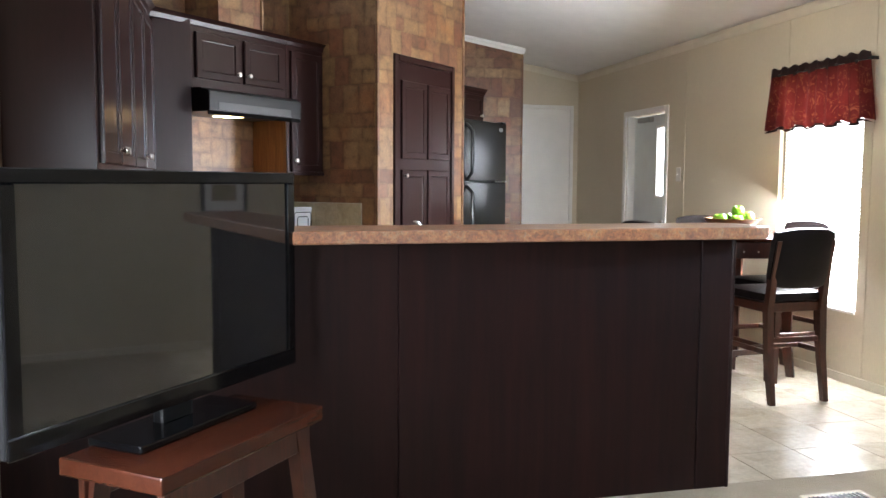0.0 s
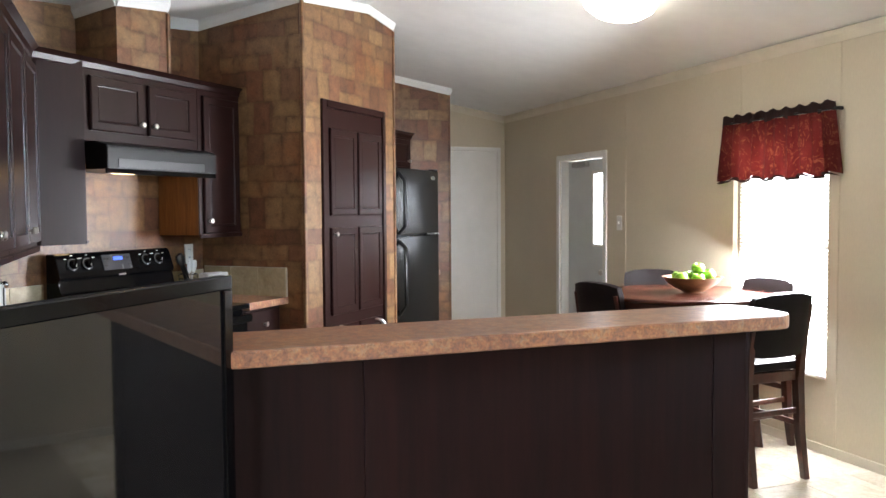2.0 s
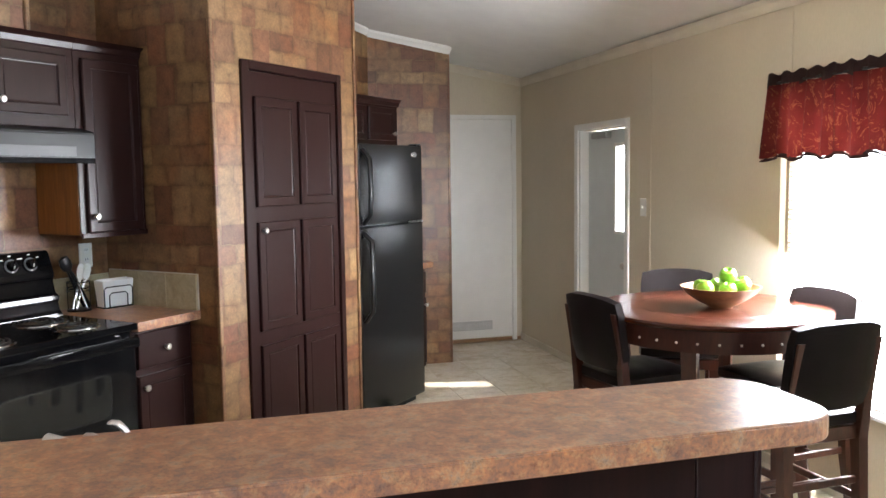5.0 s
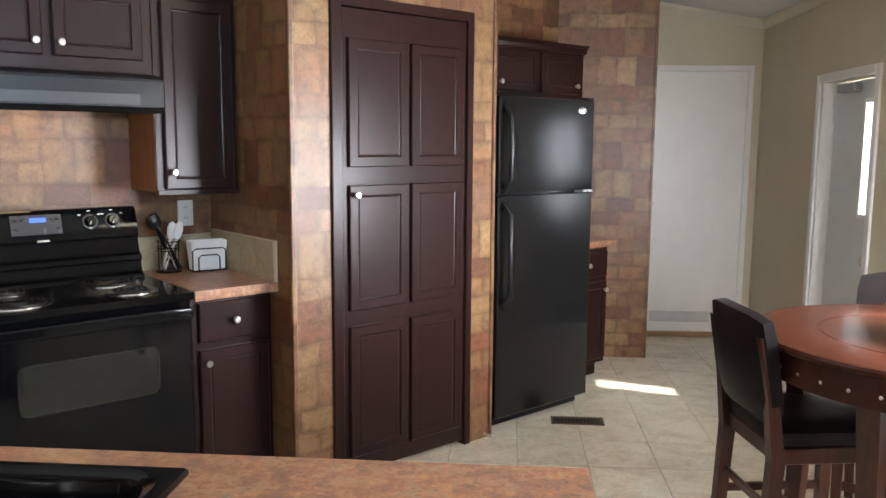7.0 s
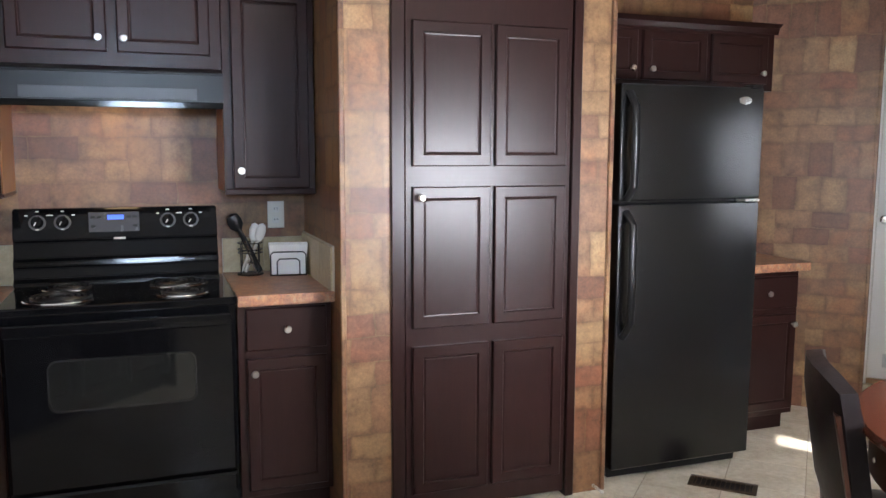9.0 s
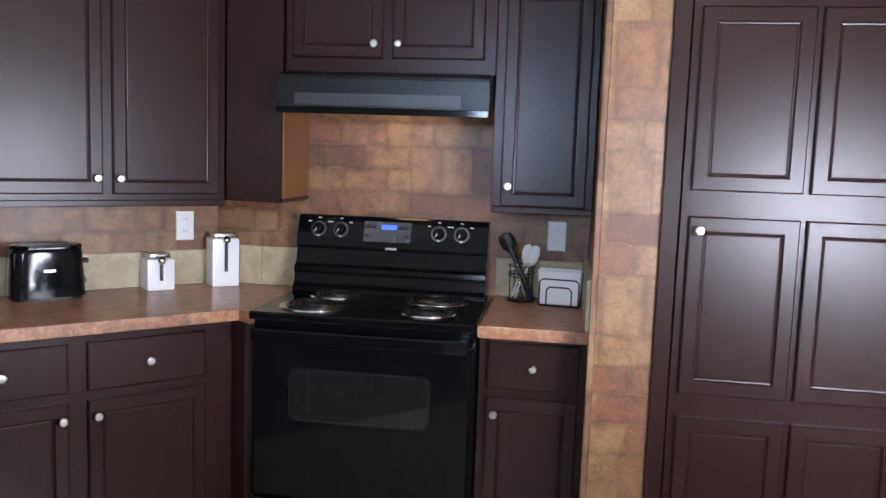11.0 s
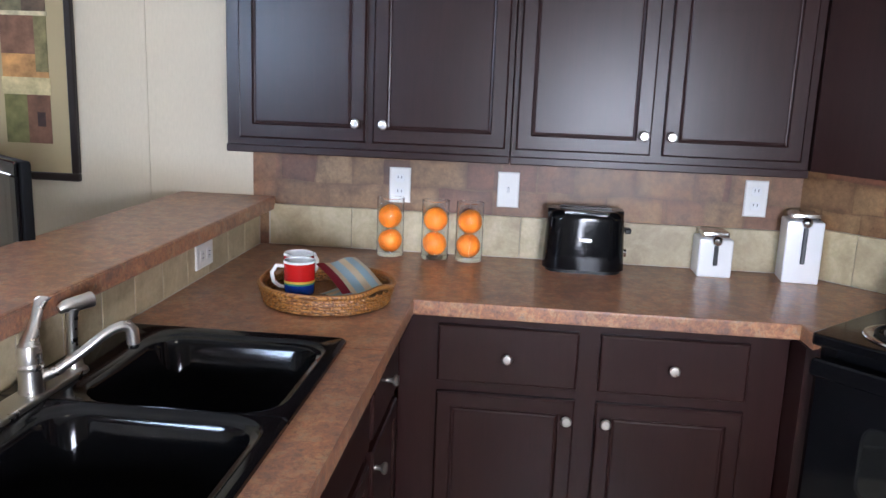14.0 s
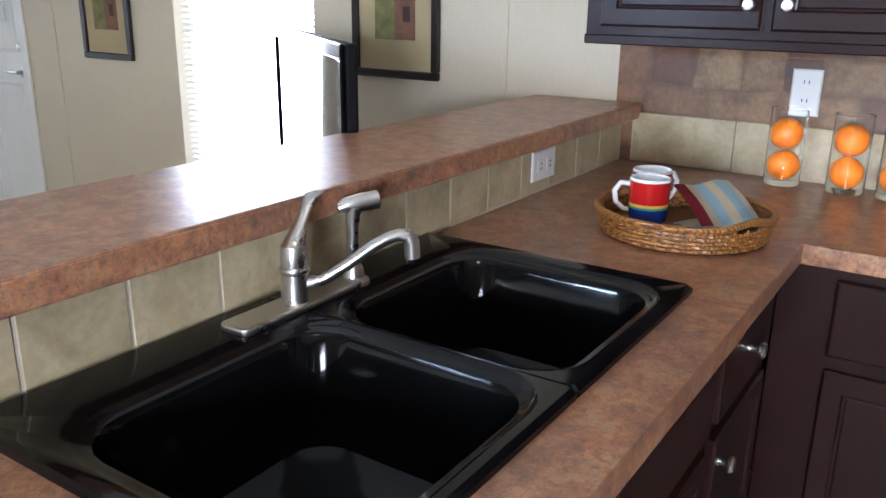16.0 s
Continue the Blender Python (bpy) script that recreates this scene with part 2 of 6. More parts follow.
CARPET = make_carpet()
GLOSS_BLACK = plain("gloss_black_enamel", (0.0035, 0.0035, 0.004), 0.09, vary=0.2, spec=0.22)
SATIN_BLACK = plain("satin_black_plastic", (0.005, 0.005, 0.0055), 0.32, vary=0.2, bump=0.05, spec=0.3)
FRIDGE_BLACK = plain("pebbled_black_enamel", (0.0045, 0.0045, 0.005), 0.20, vary=0.2, bump=0.30, bscale=190, spec=0.6)
NICKEL = plain("brushed_nickel", (0.62, 0.60, 0.56), 0.28, 1.0, vary=0.05)
CHROME = plain("chrome", (0.70, 0.70, 0.70), 0.16, 1.0, vary=0.03)
DARK_METAL = plain("dark_coil_metal", (0.05, 0.05, 0.05), 0.35, 0.9)
LEATHER = plain("dark_brown_leather", (0.011, 0.008, 0.008), 0.33, vary=0.25, bump=0.25, bscale=180, spec=0.13)
WHITE_CERAMIC = plain("white_ceramic", (0.78, 0.77, 0.75), 0.16, vary=0.02)
WHITE_PLASTIC = plain("white_plastic", (0.74, 0.72, 0.67), 0.38, vary=0.03)
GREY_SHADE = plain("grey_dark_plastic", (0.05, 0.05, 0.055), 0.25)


def make_glow(name, c, strength):
    n = Nodes(name, 0.5)
    n.color(c)
    n.b.inputs["Emission Color"].default_value = (*c, 1)
    n.b.inputs["Emission Strength"].default_value = strength
    return n.m


def make_glass(name="clear_glass"):
    n = Nodes(name, 0.02)
    n.color((0.95, 0.97, 0.97))
    n.set("Transmission Weight", 1.0).set("IOR", 1.45)
    return n.m


GLASS = make_glass()
LAMP_GLOW = make_glow("lamp_glass_glow", (1.0, 0.88, 0.66), 8.5)
HOOD_GLOW = make_glow("hood_lamp_glow", (1.0, 0.66, 0.30), 9.0)
OUTSIDE = make_glow("bright_outdoors", (0.94, 0.97, 1.0), 7.0)
BLUE_LCD = make_glow("blue_display", (0.05, 0.12, 0.8), 0.7)

# ---- mesh helpers ----


def part(name, bm, material, parent=None, label="", smooth=False):
    """Links a bmesh as one mesh object, under a thing or a part."""
    me = bpy.data.meshes.new(name)
    bmesh.ops.recalc_face_normals(bm, faces=bm.faces)
    bm.to_mesh(me)
    bm.free()
    me.materials.append(material)
    if smooth:
        for p in me.polygons:
            p.use_smooth = True
        me.set_sharp_from_angle(angle=radians(35))
    ob = new(name, me)
    if parent is not None:
        ob.parent = parent
    if label:
        ob["label"] = label
    return ob


def thing(name, label, category, m=None, group="", kind=""):
    ob = new(name)
    ob.empty_display_size = 0.1
    if m is not None:
        ob.matrix_world = m
    return tagged(ob, label, category, group, kind)


def box(x0, x1, y0, y1, z0, z1, bevel=0.0, seg=1, bm=None):
    out = bm or bmesh.new()
    made = bmesh.ops.create_cube(out, size=1.0)
    vs = made["verts"]
    for v in vs:
        v.co = Vector(((x0 + x1) / 2 + v.co.x * (x1 - x0), (y0 + y1) / 2 + v.co.y * (y1 - y0), (z0 + z1) / 2 + v.co.z * (z1 - z0)))
    if bevel:
        es = list({e for v in vs for e in v.link_edges})
        bmesh.ops.bevel(out, geom=es, offset=bevel, segments=seg, affect="EDGES", profile=0.6)
    return out


def prism(pts, z0, z1, bevel=0.0, bm=None):
    """A flat outline, raised from z0 to z1."""
    out = bm or bmesh.new()
    lo = [out.verts.new((x, y, z0)) for x, y in pts]
    hi = [out.verts.new((x, y, z1)) for x, y in pts]
    n = len(pts)
    fs = [out.faces.new(lo[::-1]), out.faces.new(hi)]
    for i in range(n):
        fs.append(out.faces.new((lo[i], lo[(i + 1) % n], hi[(i + 1) % n], hi[i])))
    if bevel:
        bmesh.ops.recalc_face_normals(out, faces=fs)
        es = [e for e in fs[1].edges] + [e for e in fs[0].edges]
        bmesh.ops.bevel(out, geom=es, offset=bevel, segments=2, affect="EDGES", profile=0.6)
    return out


def lathe(profile, seg=24, bm=None, m=None):
    """Turns a profile of (radius, height) round z."""
    out = bm or bmesh.new()
    rings = []
    for r, z in profile:
        if r < 1e-6:
            rings.append([out.verts.new((0, 0, z))])
        else:
            rings.append([out.verts.new((r * math.cos(2 * math.pi * i / seg), r * math.sin(2 * math.pi * i / seg), z)) for i in range(seg)])
    for a, b in zip(rings, rings[1:]):
        for i in range(seg):
            j = (i + 1) % seg
            q = [a[i % len(a)], a[j % len(a)], b[j % len(b)], b[i % len(b)]]
            q = list(dict.fromkeys(q))
            if len(q) > 2:
                out.faces.new(q)
    if m is not None:
        bmesh.ops.transform(out, matrix=m, verts=[v for r in rings for v in r])
    return out


def tube(points, radius, seg=10, bm=None, cap=True):
    """A round bar along points; radius may be one number or one for each point."""
    out = bm or bmesh.new()
    pts = [Vector(p) for p in points]
    rs = radius if isinstance(radius, (list, tuple)) else [radius] * len(pts)
    rings = []
    side = None
    for i, p in enumerate(pts):
        d = (pts[min(i + 1, len(pts) - 1)] - pts[max(i - 1, 0)]).normalized()
        if side is None:
            side = d.orthogonal().normalized()
        side = (side - d * side.dot(d)).normalized()
        up = d.cross(side)
        rings.append([out.verts.new(p + rs[i] * (math.cos(2 * math.pi * k / seg) * side + math.sin(2 * math.pi * k / seg) * up)) for k in range(seg)])
    for a, b in zip(rings, rings[1:]):
        for k in range(seg):
            out.faces.new((a[k], a[(k + 1) % seg], b[(k + 1) % seg], b[k]))
    if cap:
        out.faces.new(rings[0][::-1])
        out.faces.new(rings[-1])
    return out


def arc(cx, cy, r, a0, a1, n):
    return [(cx + r * math.cos(radians(a0 + (a1 - a0) * i / n)), cy + r * math.sin(radians(a0 + (a1 - a0) * i / n))) for i in range(n + 1)]


def rounded_rect(x0, x1, y0, y1, r, n=5):
    return arc(x1 - r, y0 + r, r, -90, 0, n) + arc(x1 - r, y1 - r, r, 0, 90, n) + arc(x0 + r, y1 - r, r, 90, 180, n) + arc(x0 + r, y0 + r, r, 180, 270, n)


def stepped(x0, x1, z0, z1, steps, y_back):
    """A panel facing -y: rectangles of (inset, y) one inside the other, closed by a flat middle."""
    bm = bmesh.new()
    rings = []
    for inset, y in [(0.0, y_back)] + steps:
        rings.append([bm.verts.new((x, y, z)) for x, z in ((x0 + inset, z0 + inset), (x1 - inset, z0 + inset), (x1 - inset, z1 - inset), (x0 + inset, z1 - inset))])
    for a, b in zip(rings, rings[1:]):
        for i in range(4):
            bm.faces.new((a[i], a[(i + 1) % 4], b[(i + 1) % 4], b[i]))
    bm.faces.new(rings[0][::-1])
    bm.faces.new(rings[-1])
    return bm


KNOB = [(0, 0), (0.007, 0), (0.006, 0.008), (0.008, 0.014), (0.0145, 0.018), (0.0155, 0.023), (0.012, 0.028), (0.0, 0.0295)]


def knob_on(parent, x, y, z):
    bm = lathe(KNOB, 14, m=pose(x, y, z, 90, 0, 0))
    return part("knob", bm, NICKEL, parent, "round brushed nickel knob", True)


def raised_door(parent, x0, x1, z0, z1, y, name="door", knob=None, frame_w=0.046):
    """A cabinet door with a moulded raised panel, its front at y, facing -y."""
    f = y
    steps = [(0.0, f + 0.005), (0.005, f), (frame_w - 0.004, f), (frame_w, f + 0.0065), (frame_w + 0.004, f + 0.0075), (frame_w + 0.008, f + 0.0055)]
    d = part(name, stepped(x0, x1, z0, z1, steps, f + 0.019), ESPRESSO, parent)
    if knob:
        knob_on(d, knob[0], f, knob[1])
    return d


def drawer_front(parent, x0, x1, z0, z1, y):
    steps = [(0.0, y + 0.006), (0.002, y + 0.002), (0.006, y)]
    d = part("drawer", stepped(x0, x1, z0, z1, steps, y + 0.019), ESPRESSO, parent)
    knob_on(d, (x0 + x1) / 2, y, (z0 + z1) / 2)
    return d


# ---- setting ----
WX, EX = -0.70, 3.72          # inner faces of the long walls
SY, NY = -3.5, 8.64           # inner faces of the end walls
RIDGE = (WX + EX) / 2
EAVE, SLOPE = 2.395, 0.178
DIAG = pose(-0.50, 5.251, 0, 0, 0, 45)   # the slanting kitchen wall: x along it, -y into the room
STOVE = DIAG @ pose(0.026, -0.093, 0)         # the same frame, on the face behind the range
WEST = pose(WX, 0, 0, 0, 0, 90)           # the long west wall: x runs to the north, -y into the room


def roof_z(x):
    return EAVE + SLOPE * (RIDGE - abs(x - RIDGE) - WX)


def wall(name, pts, material, label, m=None):
    """A wall of one outline in plan, raised under the sloping ceiling."""
    bm = prism(pts, 0, 3.0)
    ob = part(name, bm, material)
    if m is not None:
        ob.matrix_world = m
    for v in ob.data.vertices:
        if v.co.z > 1:
            w = ob.matrix_world @ v.co
            v.co.z = roof_z(max(WX, min(EX, w.x)))
    return tagged(ob, label, "wall", kind="structure")


def wall_with_holes(name, x_in, x_out, y0, y1, holes, material, label):
    """A long wall along y with rectangular openings (y0, y1, z0, z1)."""
    bm = bmesh.new()
    xa, xb = min(x_in, x_out), max(x_in, x_out)
    y = y0
    for h0, h1, z0, z1 in sorted(holes):
        box(xa, xb, y, h0, 0, EAVE, bm=bm)
        if z0 > 0.001:
            box(xa, xb, h0, h1, 0, z0, bm=bm)
        box(xa, xb, h0, h1, z1, EAVE, bm=bm)
        y = h1
    box(xa, xb, y, y1, 0, EAVE, bm=bm)
    bmesh.ops.remove_doubles(bm, verts=bm.verts, dist=1e-4)
    return tagged(part(name, bm, material), label, "wall", kind="structure")


EWIN = (4.288, 5.078, 0.44, 1.95)
# unseen opening, set high to stay out of the television's reflection
EWIN_UNSEEN = (1.35, 2.25, 1.52, 2.06)
EDOOR = (6.67, 7.42, 0.0, 1.87)
WWIN = (1.085, 1.87, 0.45, 1.95)
WDOOR = (-1.0, -0.10, 0.0, 1.98)
wall_with_holes("wall_east", EX, EX + 0.14, SY - 0.12, NY + 0.12, [EWIN, EWIN_UNSEEN, EDOOR], BEIGE, "beige vinyl-faced wall board with vertical battens")
wall_with_holes("wall_west", WX, WX - 0.14, SY - 0.12, 5.2, [WWIN, WDOOR], BEIGE, "beige vinyl-faced wall board in the living room")


def gable(name, y0, y1, material, label):
    bm = bmesh.new()
    outline = [(WX - 0.14, 0), (EX + 0.14, 0), (EX + 0.14, EAVE), (RIDGE, roof_z(RIDGE)), (WX - 0.14, EAVE)]
    a = [bm.verts.new((x, y0, z)) for x, z in outline]
    b = [bm.verts.new((x, y1, z)) for x, z in outline]
    bm.faces.new(a)
    bm.faces.new(b[::-1])
    for i in range(5):
        bm.faces.new((a[i], a[(i + 1) % 5], b[(i + 1) % 5], b[i]))
    return tagged(part(name, bm, material), label, "wall", kind="structure")


# opening added in the unseen end wall for the south fill
SWIN_ADDED = (0.75, 2.45, 0.65, 1.95)
bm = bmesh.new()
for a in ((WX - 0.14, SWIN_ADDED[0], 0, EAVE), (SWIN_ADDED[1], EX + 0.14, 0, EAVE), (SWIN_ADDED[0], SWIN_ADDED[1], 0, SWIN_ADDED[2]), (SWIN_ADDED[0], SWIN_ADDED[1], SWIN_ADDED[3], EAVE)):
    box(a[0], a[1], SY - 0.12, SY, a[2], a[3], bm=bm)
tri_pts = [(WX - 0.14, EAVE), (EX + 0.14, EAVE), (RIDGE, roof_z(RIDGE))]
ta, tb = [bm.verts.new((x, SY - 0.12, z)) for x, z in tri_pts], [bm.verts.new((x, SY, z)) for x, z in tri_pts]
bm.faces.new(ta)
bm.faces.new(tb[::-1])
for i in range(3):
    bm.faces.new((ta[i], ta[(i + 1) % 3], tb[(i + 1) % 3], tb[i]))
tagged(part("wall_south", bm, BEIGE), "plain beige end wall of the living room with an added opening", "wall", kind="structure")
gable("wall_north", NY, NY + 0.12, BEIGE, "beige end wall with a white door")

# ceiling: two slopes that meet at a ridge
bm = bmesh.new()
for x0, x1 in ((WX - 0.14, RIDGE), (RIDGE, EX + 0.14)):
    za, zb = EAVE + SLOPE * max(0, min(x0 - WX, EX - x0)), EAVE + SLOPE * max(0, min(x1 - WX, EX - x1))
    v = [bm.verts.new(p) for p in ((x0, SY - 0.12, za), (x1, SY - 0.12, zb), (x1, NY + 0.12, zb), (x0, NY + 0.12, za), (x0, SY - 0.12, za + 0.1), (x1, SY - 0.12, zb + 0.1), (x1, NY + 0.12, zb + 0.1), (x0, NY + 0.12, za + 0.1))]
    for q in ((3, 2, 1, 0), (4, 5, 6, 7), (0, 1, 5, 4), (1, 2, 6, 5), (2, 3, 7, 6), (3, 0, 4, 7)):
        bm.faces.new([v[i] for i in q])
tagged(part("ceiling", bm, CEILING), "white sprayed vaulted ceiling with a ridge", "ceiling", kind="structure")

# floors: carpet in front of the bar, vinyl tile behind
CARPET_EDGE = 2.97
floor = tagged(part("floor", box(WX - 0.1, EX + 0.1, CARPET_EDGE, NY + 0.1, -0.08, -0.004), JOINT), "cream mottled square floor tiles with thin joints", "floor", kind="structure")
tagged(part("carpet", box(WX - 0.1, EX + 0.1, SY - 0.1, CARPET_EDGE, -0.08, 0.006), CARPET), "beige cut-pile living room carpet", "carpet", kind="structure")
tagged(part("ground", box(-60, 60, -60, 60, -0.9, -0.8), plain("dry_ground", (0.3, 0.27, 0.2), 0.95)), "pale dry ground outside the home", "ground", kind="structure")

# slanting kitchen walls, faced with printed stone-block board
wall("wall_diagonal", [(-0.6, -0.093), (1.2, -0.093), (1.2, 0.0), (3.75, 0.0), (3.75, 0.12), (-0.6, 0.12)], STONE, "slanting wall of printed brown stone-block board", DIAG)
wall("wall_brown", [(2.0, 7.925), (2.815, 7.925), (2.815, NY - 0.003), (2.0, NY - 0.003)], STONE, "wall end of printed brown stone-block board")

# pantry closet, duct chase and shelf wall in the slanting wall's frame
PAN_F = -0.86
wall("wall_pantry", [(1.20, 0.0), (1.20, PAN_F), (1.40, PAN_F), (1.40, PAN_F + 0.1), (2.17, PAN_F + 0.1), (2.17, PAN_F), (2.33, PAN_F), (2.33, -0.414), (2.33, 0.0)], STONE, "pantry closet walls of printed brown stone-block board", DIAG)
wall("wall_pantry_head", [(1.40, PAN_F), (1.884, PAN_F), (2.17, PAN_F), (2.17, PAN_F + 0.1), (1.40, PAN_F + 0.1)], STONE, "stone-block board above the pantry door", DIAG)
for v in bpy.data.objects["wall_pantry_head"].data.vertices:
    if v.co.z < 1:
        v.co.z = 2.095
wall("wall_chase", [(0.27, 0.0), (0.27, -0.378), (0.63, -0.378), (0.63, 0.0)], STONE, "duct chase of printed stone-block board", DIAG)
for v in bpy.data.objects["wall_chase"].data.vertices:
    if v.co.z < 1:
        v.co.z = 2.10
# board strip on the west wall, between and above the cabinets
tagged(part("wall_facing", box(WX - 0.01, WX + 0.006, 3.07, 4.92, 0.0, EAVE + 0.01), STONE), "printed brown stone-block board over the counter", "wall", kind="structure")


def crown(a, b, width=0.05, thick=0.016, name="crown_trim", mat=None):
    """A strip under the ceiling from a to b (plan points), on the room side, split at the ridge."""
    a, b = Vector(a), Vector(b)
    ts = [0.0, 1.0]
    if (a.x - RIDGE) * (b.x - RIDGE) < 0:
        ts.insert(1, (RIDGE - a.x) / (b.x - a.x))
    d = (b - a).normalized()
    n = Vector((d.y, -d.x))
    bm = bmesh.new()
    rows = []
    for t in ts:
        p = a.lerp(b, t)
        z = roof_z(p.x)
        rows.append([bm.verts.new((*(p + n * o), z + h)) for o, h in ((0.001, 0.02), (thick * 1.6, 0.02), (thick * 1.6, -0.012), (thick, -width * 0.6), (thick * 0.5, -width), (0.001, -width))])
    for r, s in zip(rows, rows[1:]):
        for i in range(6):
            bm.faces.new((r[i], r[(i + 1) % 6], s[(i + 1) % 6], s[i]))
    bm.faces.new(rows[0])
    bm.faces.new(rows[-1][::-1])
    return tagged(part(name, bm, mat or WHITE), "narrow white moulding under the ceiling", "trim", kind="structure")


def diag(s, d):
    w = DIAG @ Vector((s, -d, 0))
    return (w.x, w.y)


crown(diag(0.63, 0.093), diag(1.20, 0.093))
crown(diag(1.20, 0), diag(1.20, 0.86))
crown(diag(1.20, 0.86), diag(2.33, 0.86))
crown(diag(2.33, 0.86), diag(2.33, 0.0))
crown(diag(2.33, 0.0), diag(3.73, 0.0))
crown(diag(0.27, 0.378), diag(0.63, 0.378))
crown(diag(0.27, 0.0), diag(0.27, 0.378))
crown(diag(0.63, 0.378), diag(0.63, 0.0))
crown((2.1, 7.925), (2.815, 7.925))
crown((2.815, 7.925), (2.815, NY))
crown((2.815, NY), (EX, NY), mat=TRIM_CREAM)
crown((EX, NY), (EX, SY), mat=TRIM_CREAM)
crown((WX, SY), (WX, 3.06), mat=TRIM_CREAM)
tagged(part("corner_trim", box(2.801, 2.82, 7.917, 7.935, 0, roof_z(2.81) - 0.04, 0.003), STONE), "printed corner moulding on the wall end", "trim", kind="structure")


def corner_strip(s, d, z1, z0=0.0):
    w = DIAG @ Vector((s, -d, 0))
    ob = part("corner_trim", box(-0.011, 0.011, -0.011, 0.011, z0, z1, 0.004), STONE)
    ob.matrix_world = pose(w.x, w.y, 0, 0, 0, 45)
    return tagged(ob, "printed corner moulding of the stone-block board", "trim", kind="structure")


corner_strip(1.20, 0.86, 2.66)
corner_strip(2.33, 0.86, 2.69)
corner_strip(0.63, 0.378, 2.50, 2.10)

# battens and base boards on the beige walls
for y in (3.785, 4.222, 5.02, 6.35, 2.6, 0.2, -1.0, -2.2):
    tagged(part("wall_batten", box(EX - 0.004, EX + 0.002, y - 0.012, y + 0.012, 0.05, EAVE - 0.04, 0.0015), BEIGE), "narrow beige wall batten", "trim", kind="structure")
for y in (2.68, 0.2, -1.6, -2.4):
    tagged(part("wall_batten", box(WX - 0.002, WX + 0.004, y - 0.012, y + 0.012, 0.05, EAVE - 0.04, 0.0015), BEIGE), "narrow beige wall batten", "trim", kind="structure")
for a, b in ((SY, EDOOR[0] - 0.06), (EDOOR[1] + 0.06, NY)):
    tagged(part("baseboard", box(EX - 0.012, EX + 0.002, a, b, 0, 0.055, 0.003), TRIM_CREAM), "low cream baseboard", "trim", kind="structure")
tagged(part("baseboard", box(2.825, 3.70, NY - 0.014, NY + 0.002, 0, 0.03, 0.003), wood("oak_trim", (0.28, 0.15, 0.07), (0.42, 0.25, 0.12), 0.4, (2, 14, 14))), "thin wood threshold strip", "trim", kind="structure")

# ---- windows and doors of the long walls ----


def window(name, x_in, sign, y0, y1, z0, z1, shape="tall"):
    """A window with frame, sill and panes, glass and a drawn white blind. sign: +1 when the outdoors lies at +x."""
    w = thing(name, shape + " white-framed window with a drawn white blind, sunlit" if shape == "tall" else shape + " white-framed living room window", "window", pose(x_in, (y0 + y1) / 2, z0), kind="structure")
    hw, h = (y1 - y0) / 2, z1 - z0
    xo = 0.07 * sign
    fr = bmesh.new()
    for a in ((-hw, -hw + 0.035, 0, h), (hw - 0.035, hw, 0, h), (-hw + 0.035, hw - 0.035, 0, 0.035), (-hw + 0.035, hw - 0.035, h - 0.035, h), (-hw + 0.035, hw - 0.035, h * 0.5 - 0.018, h * 0.5 + 0.018)):
        box(min(xo, xo + 0.04 * sign), max(xo, xo + 0.04 * sign), a[0], a[1], a[2], a[3], 0.003, bm=fr)
    part("window_frame", fr, WHITE, w)
    part("window_sill", box(min(-0.012 * sign, xo), max(-0.012 * sign, xo), -hw, hw, -0.006, 0.012, 0.003), WHITE, w)
    for a, b in ((0.035, h * 0.5 - 0.018), (h * 0.5 + 0.018, h - 0.035)):
        g = part("pane", box(min(xo + 0.018 * sign, xo + 0.024 * sign), max(xo + 0.018 * sign, xo + 0.024 * sign), -hw + 0.035, hw - 0.035, a, b), GLASS, w)
        g.visible_shadow = False
    return w


window("window_1", EX, 1, *EWIN)
window("window_2", WX, -1, *WWIN)
# unseen window, added as the source of the cabinet doors' sheen
window("unseen_window_4", EX, 1, *EWIN_UNSEEN, shape="unseen short high")
# unseen window, added to frame the south fill
w3 = thing("window_3", "wide white-framed window, unseen, added round the south fill light", "window", pose((SWIN_ADDED[0] + SWIN_ADDED[1]) / 2, SY - 0.08, SWIN_ADDED[2]), kind="structure")
for a, b, z0, z1 in ((-0.85, -0.81, 0, 1.3), (0.81, 0.85, 0, 1.3), (-0.81, 0.81, 0, 0.04), (-0.81, 0.81, 1.26, 1.3), (-0.02, 0.02, 0.04, 1.26)):
    part("window_frame", box(a, b, -0.02, 0.02, z0, z1, 0.003), WHITE, w3)
for a, b in ((-0.81, -0.02), (0.02, 0.81)):
    part("pane", box(a, b, -0.003, 0.003, 0.04, 1.26), GLASS, w3).visible_shadow = False
SHEER = Nodes("white_blind_slat", 0.5)
SHEER.color((0.85, 0.85, 0.83))
SHEER.set("Transmission Weight", 0.0)
tr = SHEER.t.nodes.new("ShaderNodeBsdfTranslucent")
tr.inputs[0].default_value = (0.9, 0.9, 0.88, 1)
mx = SHEER.t.nodes.new("ShaderNodeMixShader")
mx.inputs[0].default_value = 0.6
SHEER.link(SHEER.b.outputs[0], mx.inputs[1])
SHEER.link(tr.outputs[0], mx.inputs[2])
SHEER.link(mx.outputs[0], SHEER.t.nodes["Material Output"].inputs[0])


